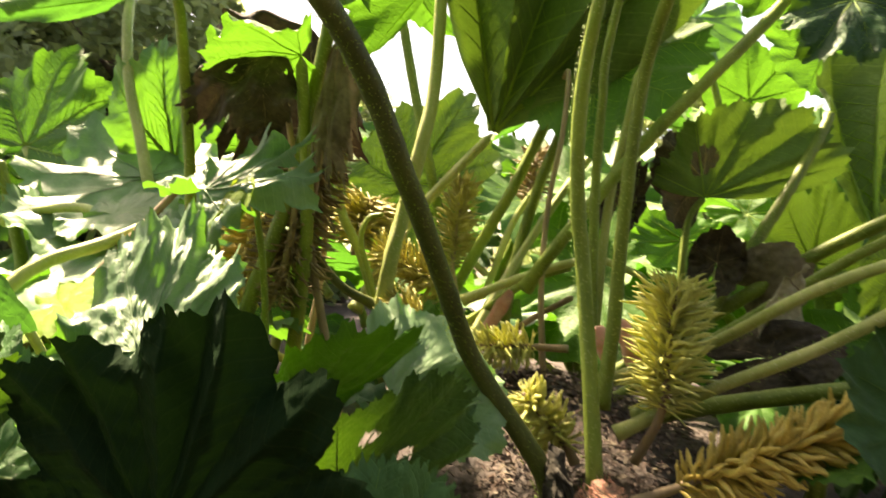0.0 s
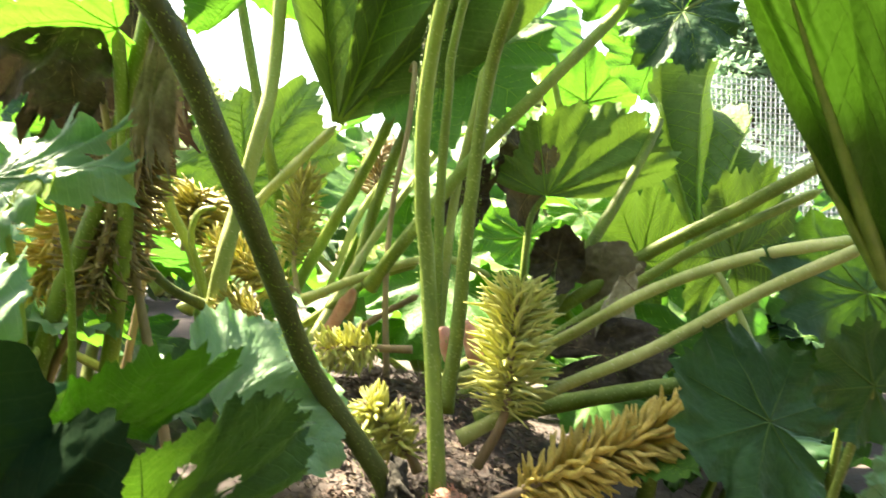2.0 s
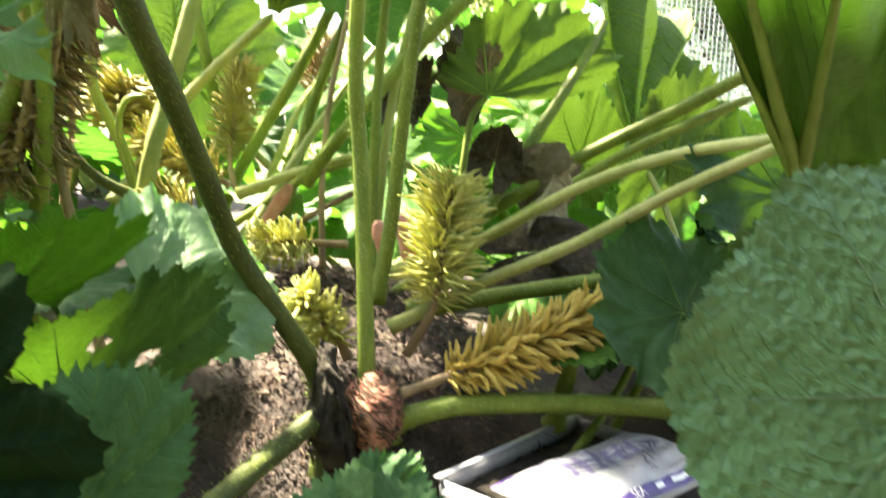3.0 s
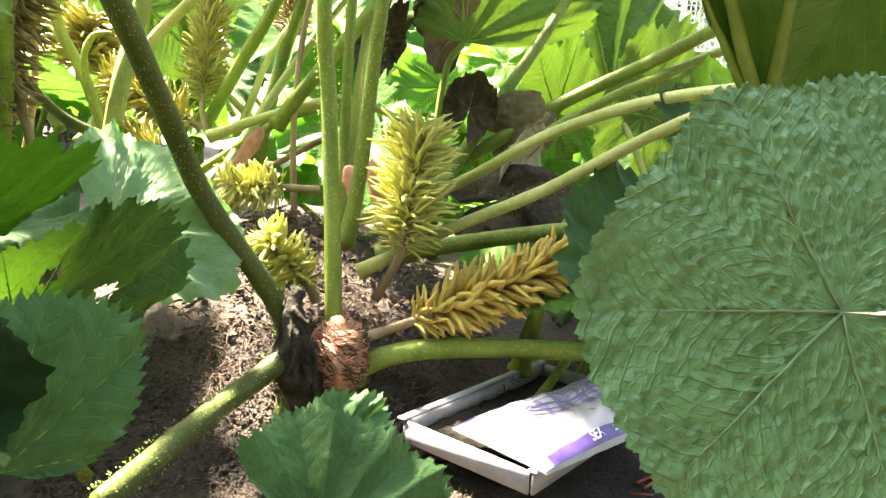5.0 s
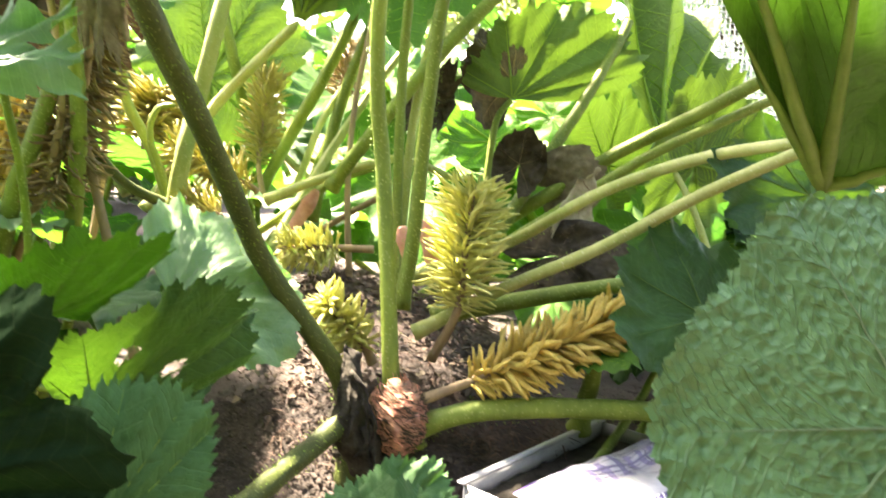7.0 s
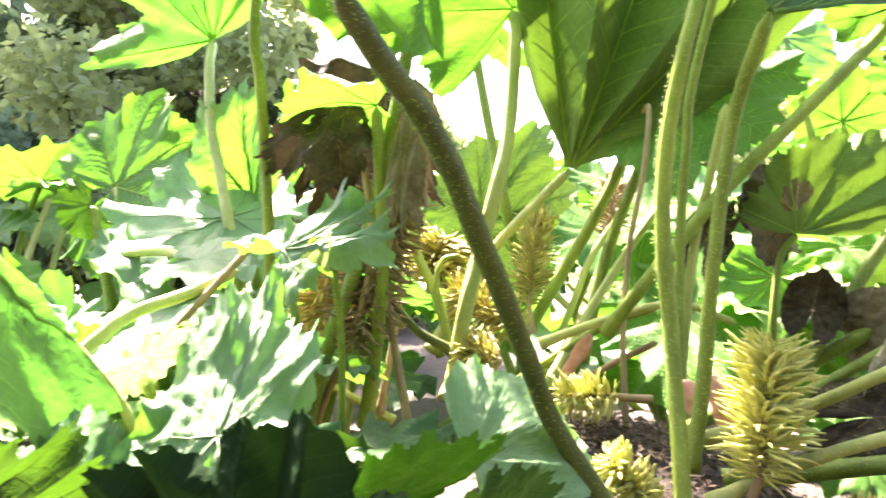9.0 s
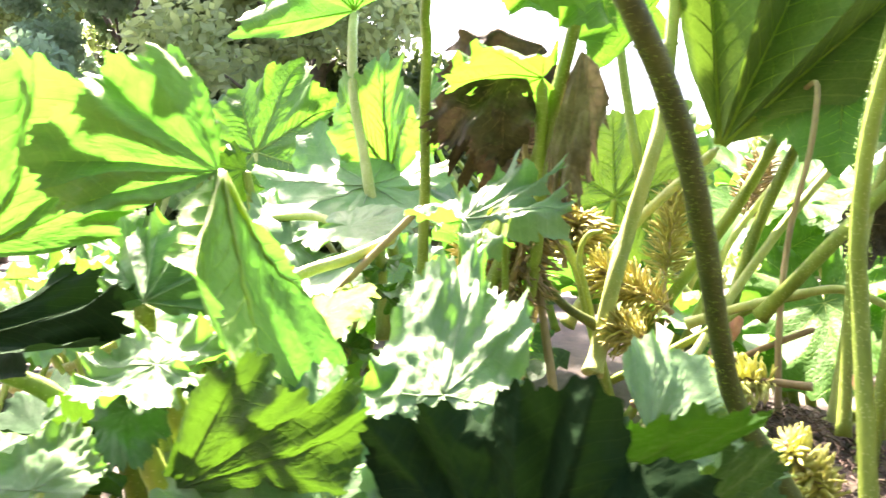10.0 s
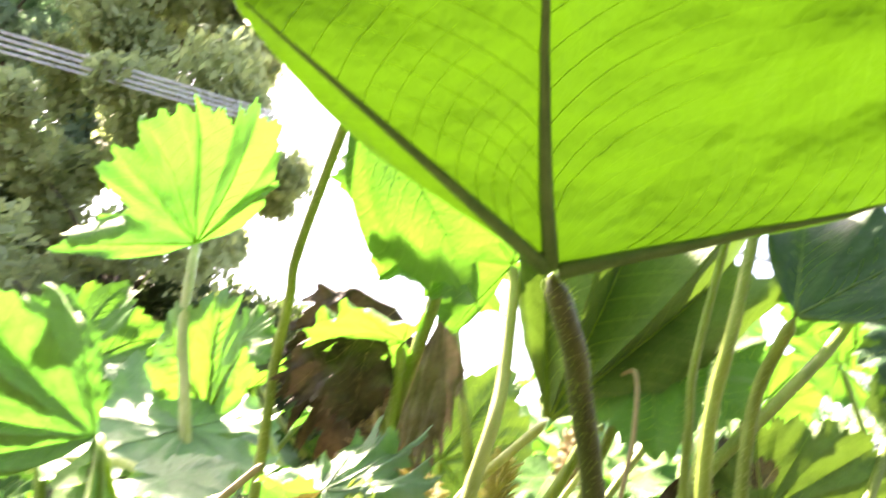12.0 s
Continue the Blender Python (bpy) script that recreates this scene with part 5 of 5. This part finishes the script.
spike('dark brown drooping flower spike', (-0.434, 2.85, 1.489), (-0.454, 2.82, 1.305), (-0.624, 2.8, 0.589), 0.05, 520, mat=FINGER_BROWN, long=0.14, seed=6, lean=0.2, fat=0.03, single=False)
spike('golden drooping flower spike by a green stalk', (-0.69, 2.95, 1.096), (-0.696, 2.92, 0.993), (-0.816, 2.88, 0.619), 0.05, 300, mat=FINGER, long=0.13, seed=16, lean=0.4, fat=0.036, single=False)
spike('yellowish flower spike in light', (0.029, 3.4, 0.623), (0.003, 3.4, 0.648), (-0.327, 3.4, 0.819), 0.04, 200, mat=FINGER_OLIVE, long=0.12, seed=7, single=False, lean=0.7)
spike('yellowish flower spike in light', (-0.113, 3.0, 0.529), (-0.092, 3.0, 0.551), (-0.224, 3.0, 0.582), 0.04, 120, mat=FINGER_OLIVE, long=0.1, seed=8, single=False)
spike('yellowish flower spike behind stalks', (-0.463, 3.6, 0.794), (-0.463, 3.6, 0.848), (-0.385, 3.6, 1.065), 0.04, 200, mat=FINGER_OLIVE, long=0.16, seed=9, single=False, lean=0.3)
spike('yellowish brown flower spike far back', (0.393, 4.0, 1.045), (0.408, 4.0, 1.105), (0.48, 4.0, 1.403), 0.04, 160, mat=FINGER_BROWN, long=0.1, seed=10, single=False, lean=0.6)
leaf('bright yellow-green leaf against the sky', (1.984, 5.0, 1.898), (2.18, 4.8, 2.202), (1.704, 5.0, 2.125), stalk=[(2.4, 5.2, 0.0), (2.3, 5.1, 0.8)], mat=LEAF, seed=160, na=120, nr=10)
leaf('bright yellow-green leaf against the sky', (2.28, 4.6, 2.103), (1.86, 4.5, 2.279), (2.287, 4.6, 2.443), stalk=[(2.8, 4.8, 0.0), (2.7, 4.7, 0.8)], mat=LEAF, seed=161, na=120, nr=10)
leaf('bluish leaf against the sky', (1.478, 4.5, 2.287), (1.192, 4.4, 1.992), (1.729, 4.5, 1.98), stalk=[(1.9, 4.8, 0.0), (1.9, 4.7, 0.8)], mat=LEAF_PALE, seed=162, rough=1.8, ribs=RIB_PALE, veins=RIB_PALE, vein=0.2, rib_size=0.009, na=120, nr=10)
leaf('dark crinkled leaf against the sky', (1.4, 2.6, 1.69), (1.2, 2.5, 1.46), (1.56, 2.5, 1.56), stalk=[(2.95, 3.2, 0.0), (2.7, 3.0, 1.2), (2.2, 2.8, 1.85), (1.7, 2.65, 1.85)], mat=LEAF_DEEP, na=200, nr=16, quilt=0.015, r0=0.014, r1=0.01, seed=163)
leaf('green leaf in shade behind stalks', (1.16, 3.7, 0.894), (0.828, 3.6, 0.888), (1.139, 3.8, 1.09), stalk=[(1.2, 3.9, 0.0)], mat=LEAF, seed=164, na=120, nr=10)
leaf('green leaf in shade behind stalks', (1.507, 3.8, 1.037), (1.696, 3.6, 0.896), (1.495, 3.9, 1.241), stalk=[(1.6, 3.9, 0.0)], mat=LEAF, seed=165, na=120, nr=10)
leaf('leaf glimpsed between green stalks', (0.604, 4.3, 0.91), (0.804, 4.2, 1.062), (0.541, 4.3, 1.132), stalk=[(0.8, 4.5, 0.0)], mat=LEAF, seed=166, na=110, nr=9)
seed_tray((0.574, 1.785, 0.0), (1.094, 2.146, 0.0), (0.698, 1.426, 0.0))
compost_bag((0.666, 1.694, 0.01), (1.172, 1.928, 0.02), (0.797, 1.448, 0.01))
crown((0.44, 2.0, 0.096), 0.085)
rotten_sheath([(0.345, 1.96, -0.009), (0.312, 1.94, 0.119), (0.316, 1.95, 0.232), (0.299, 1.98, 0.304)])
pink_scale((0.589, 2.35, 0.502), (0.564, 2.35, 0.595), 0.035)
pink_scale((0.54, 2.5, 0.493), (0.522, 2.5, 0.565), 0.035)
pink_scale((0.209, 3.1, 0.55), (0.27, 3.1, 0.651), 0.035)
twig((1.157, 1.668), (1.27, 1.688), 0)
twig((1.16, 1.632), (1.278, 1.649), 1)
twig((1.256, 1.617), (1.297, 1.559), 2)
twig((1.236, 1.674), (1.316, 1.619), 3)
twig((1.114, 1.622), (1.162, 1.597), 4)
twig((1.293, 1.635), (1.308, 1.585), 5)
wire((-10.51, 9.0, 6.962), (-3.021, 9.0, 5.706))
wire((-10.51, 9.0, 7.092), (-3.021, 9.0, 5.776))
wire((-10.51, 9.0, 7.222), (-3.021, 9.0, 5.846))
wire((-10.51, 9.0, 7.352), (-3.021, 9.0, 5.916))

# ---- leaves and trees behind ----
def shrub_leaf(seed, mat):
    """One of the leaves that fill the bed behind, hub at the origin, on a stalk of one metre."""
    root = tagged(new("giant_rhubarb_leaf"), "green lobed leaf in the bed behind", "leaf", "leaves in the bed behind")
    stalk_part(root, [(0.25, 0.1, -1.5), (0.06, 0.02, -0.6), (0, 0, 0)], 0.03, 0.022, STALK_PALE if seed % 2 else STALK)
    blade_part(root, (0, 0, 0), (0, -0.5, -0.22), (0.48, 0.02, 0.1), mat=mat, seed=seed, na=110, nr=9, branch=6, cup=0.35, joined=True, ruffle=0.09, rib_size=0.01)
    return root


rnd = random.Random(4)
patterns = [shrub_leaf(70 + i, (LEAF, LEAF_UNDER, LEAF, LEAF_PALE, LEAF_DEEP)[i % 5]) for i in range(7)]
spots = []
for y, z0, z1, step in ((3.4, 0.25, 0.55, 0.5), (4.2, 0.3, 0.8, 0.42), (4.9, 0.5, 1.3, 0.5), (5.7, 0.7, 1.8, 0.55), (6.7, 0.9, 2.2, 0.6), (7.8, 1.2, 2.4, 0.8)):
    x = -0.66 * y - 0.8
    while x < 0.66 * y + 0.8:
        spot = (x + rnd.uniform(-0.2, 0.2), y + rnd.uniform(-0.35, 0.35), rnd.uniform(z0, z1))
        gap = 0.63 < spot[0] / spot[1] < 0.75 and spot[2] > 0.5 + 0.12 * spot[1]
        if not (y < 4 and -1.0 < x < 1.7) and not gap:
            spots.append(spot)
        x += step * rnd.uniform(0.8, 1.2)
for i, (x, y, z) in enumerate(spots):
    m = pose(x, y, z, rnd.uniform(-35, 50), rnd.uniform(-35, 35), rnd.uniform(-70, 70))
    if i < 7:
        patterns[i].matrix_basis = m
    else:
        copy_thing(patterns[i % 7], m @ Matrix.Scale(rnd.uniform(0.75, 1.25), 4))


low_patterns = []
for i in range(8):
    # First four mostly darker, last four mostly paler: shade and sun put in colour.
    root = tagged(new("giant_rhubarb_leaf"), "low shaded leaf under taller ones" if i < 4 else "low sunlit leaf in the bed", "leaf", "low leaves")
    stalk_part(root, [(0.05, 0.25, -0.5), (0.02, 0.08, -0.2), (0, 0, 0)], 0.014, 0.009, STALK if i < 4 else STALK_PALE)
    blade_part(root, (0, 0, 0), (0, -0.2, 0.0), (0.19, 0.02, 0.02), mat=(LEAF_DEEP, LEAF, LEAF_SHADE_TINT, LEAF, LEAF_PALE, LEAF, LEAF_PALE, LEAF_PALE)[i], seed=90 + i, na=140, nr=10, branch=6, cup=0.2, ruffle=0.12, teeth=0.12, notch=0.14, joined=True, ribs=RIB_SHADE if i < 4 else RIB_PALE, veins=RIB_SHADE if i < 4 else RIB_PALE, rib_size=0.01, vein=0.2)
    low_patterns.append(root)
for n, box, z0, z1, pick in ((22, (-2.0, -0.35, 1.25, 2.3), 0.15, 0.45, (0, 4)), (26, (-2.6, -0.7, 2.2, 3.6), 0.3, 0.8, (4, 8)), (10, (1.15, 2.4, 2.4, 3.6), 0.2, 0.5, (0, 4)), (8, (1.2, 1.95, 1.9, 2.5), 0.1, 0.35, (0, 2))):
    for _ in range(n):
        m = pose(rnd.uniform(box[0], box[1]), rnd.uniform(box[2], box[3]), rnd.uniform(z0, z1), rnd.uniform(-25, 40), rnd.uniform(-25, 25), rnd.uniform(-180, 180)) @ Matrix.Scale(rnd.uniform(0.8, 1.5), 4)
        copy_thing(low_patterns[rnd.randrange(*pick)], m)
for i, root in enumerate(low_patterns):
    root.matrix_basis = pose(-2.2 - 0.35 * i, 3.4 + 0.1 * i, 0.45)


def tree(label, x, y, tall, wide, count, mat, seed):
    """A tapered trunk with limbs and a crown of small leaves in uneven clumps."""
    root = tagged(new("tree"), label, "tree", "trees behind the bed")
    rnd = random.Random(seed)
    bm = bmesh.new()
    foot = Vector((x, y, -0.1))
    tube(bm, spread([foot, (x + 0.2, y, tall * 0.4), (x, y + 0.2, tall * 0.8)], 14), lambda u: 0.22 * (1 - 0.8 * u), 9, 0.2)
    clumps = []
    for _ in range(85):
        a, h = rnd.uniform(0, 6.28), rnd.uniform(0.12, 1.0)
        r = wide * (1 - 0.45 * h) * rnd.uniform(0.35, 1.15)
        c = Vector((x + r * math.cos(a), y + r * math.sin(a), tall * h))
        clumps.append((c, rnd.uniform(0.35, 1.1) * wide * 0.27))
        if rnd.random() < 0.3:
            tube(bm, spread([(x, y, tall * h * 0.7), (x + 0.5 * r * math.cos(a), y + 0.5 * r * math.sin(a), tall * h * 0.9), c], 6), lambda u: 0.05 * (1 - 0.8 * u), 5)
    part("trunk", bm, BARK, root)
    verts, faces = [], []
    for i in range(count):
        c, r = clumps[rnd.randrange(len(clumps))]
        d = Vector((rnd.gauss(0, 1), rnd.gauss(0, 1), rnd.gauss(0, 0.8))).normalized() * r * rnd.uniform(0.3, 1.0)
        p = c + d
        s = rnd.uniform(0.06, 0.13)
        t = Vector((rnd.gauss(0, 1), rnd.gauss(0, 1), rnd.gauss(0, 1))).normalized()
        w = t.orthogonal().normalized()
        n = len(verts)
        verts += [p - t * s, p + w * s * 0.5, p + t * s, p - w * s * 0.5]
        faces.append((n, n + 1, n + 2, n + 3))
    me = bpy.data.meshes.new("crown")
    me.from_pydata(verts, [], faces)
    me.materials.append(mat)
    ob = new("crown", me)
    ob.parent = root
    tagged(ob, kind="stuff")
    return root


BARK = material("bark", (0.12, 0.09, 0.07), (0.05, 0.04, 0.03), 0.85, 10, 0.8, 40)
CANOPY = material("canopy", (0.38, 0.44, 0.24), (0.17, 0.21, 0.10), 0.6, 2, 0.2, 30, 0.5, (0.42, 0.52, 0.2), spec=0.1)
CANOPY_BLUE = material("canopy_blue", (0.33, 0.45, 0.31), (0.13, 0.20, 0.13), 0.7, 2, 0.2, 30, 0.5, (0.34, 0.5, 0.3), spec=0.1)
CANOPY_DARK = material("canopy_dark", (0.09, 0.13, 0.05), (0.045, 0.07, 0.025), 0.6, 2, 0.2, 30, 0.2, (0.1, 0.16, 0.04), spec=0.1)
tree("dark evergreen bush beyond the plant bed", -8.0, 12.8, 4.8, 2.8, 40000, CANOPY_DARK, 7)
tree("dark evergreen bush beyond the plant bed", -4.2, 13.0, 4.2, 2.6, 40000, CANOPY_DARK, 8)
tree("tall leafy tree beyond the plant bed", -5.6, 11.5, 10.5, 3.0, 75000, CANOPY, 1)
tree("tall bluish tree beyond the plant bed", -9.6, 12.0, 11.0, 3.2, 75000, CANOPY_BLUE, 2)
tree("leafy tree beyond the plant bed", -13.5, 13.0, 9.0, 3.0, 36000, CANOPY, 6)
tree("low leafy tree beyond the plant bed", -2.4, 14.0, 3.6, 2.0, 22000, CANOPY, 3)
tree("leafy tree beyond the plant bed", 3.5, 13.0, 4.2, 2.4, 28000, CANOPY, 4)
# Added trees, never in view: they cut skylight from behind the camera.
for k, (x, y) in enumerate(((-7.0, -3.2), (-3.4, -4.2), (0.2, -4.6), (3.8, -4.0), (7.2, -2.6))):
    tree("unseen dark tree added to block skylight on the open side", x, y, 6.0 + 0.4 * (k % 3), 2.6, 26000, CANOPY_DARK, 20 + k)
tree("leafy tree beyond the plant bed", 8.0, 12.0, 5.0, 2.6, 28000, CANOPY_BLUE, 5)


# ---- beyond the bed ----
fence = tagged(new("wire_fence"), "grey square-mesh wire fence behind the leaves", "fence")
fx, fy, fz = 3.9, 7.4, 0.6
for k in range(2):
    bm = bmesh.new()
    tube(bm, [Vector((fx + 2.6 * k, fy, 0)), Vector((fx + 2.6 * k, fy, 2.9))], lambda u: 0.04, 8)
    part("post", bm, WIRE, fence)
mesh = bmesh.new()
for i in range(44):
    x = fx + 0.06 * i
    tube(mesh, [Vector((x, fy, fz)), Vector((x, fy, 2.85))], lambda u: 0.006, 4, cap=False)
for j in range(38):
    z = fz + 0.06 * j
    tube(mesh, [Vector((fx, fy, z)), Vector((fx + 2.6, fy, z))], lambda u: 0.006, 4, cap=False)
tagged(part("mesh", mesh, WIRE, fence, "square wire mesh"), kind="stuff")
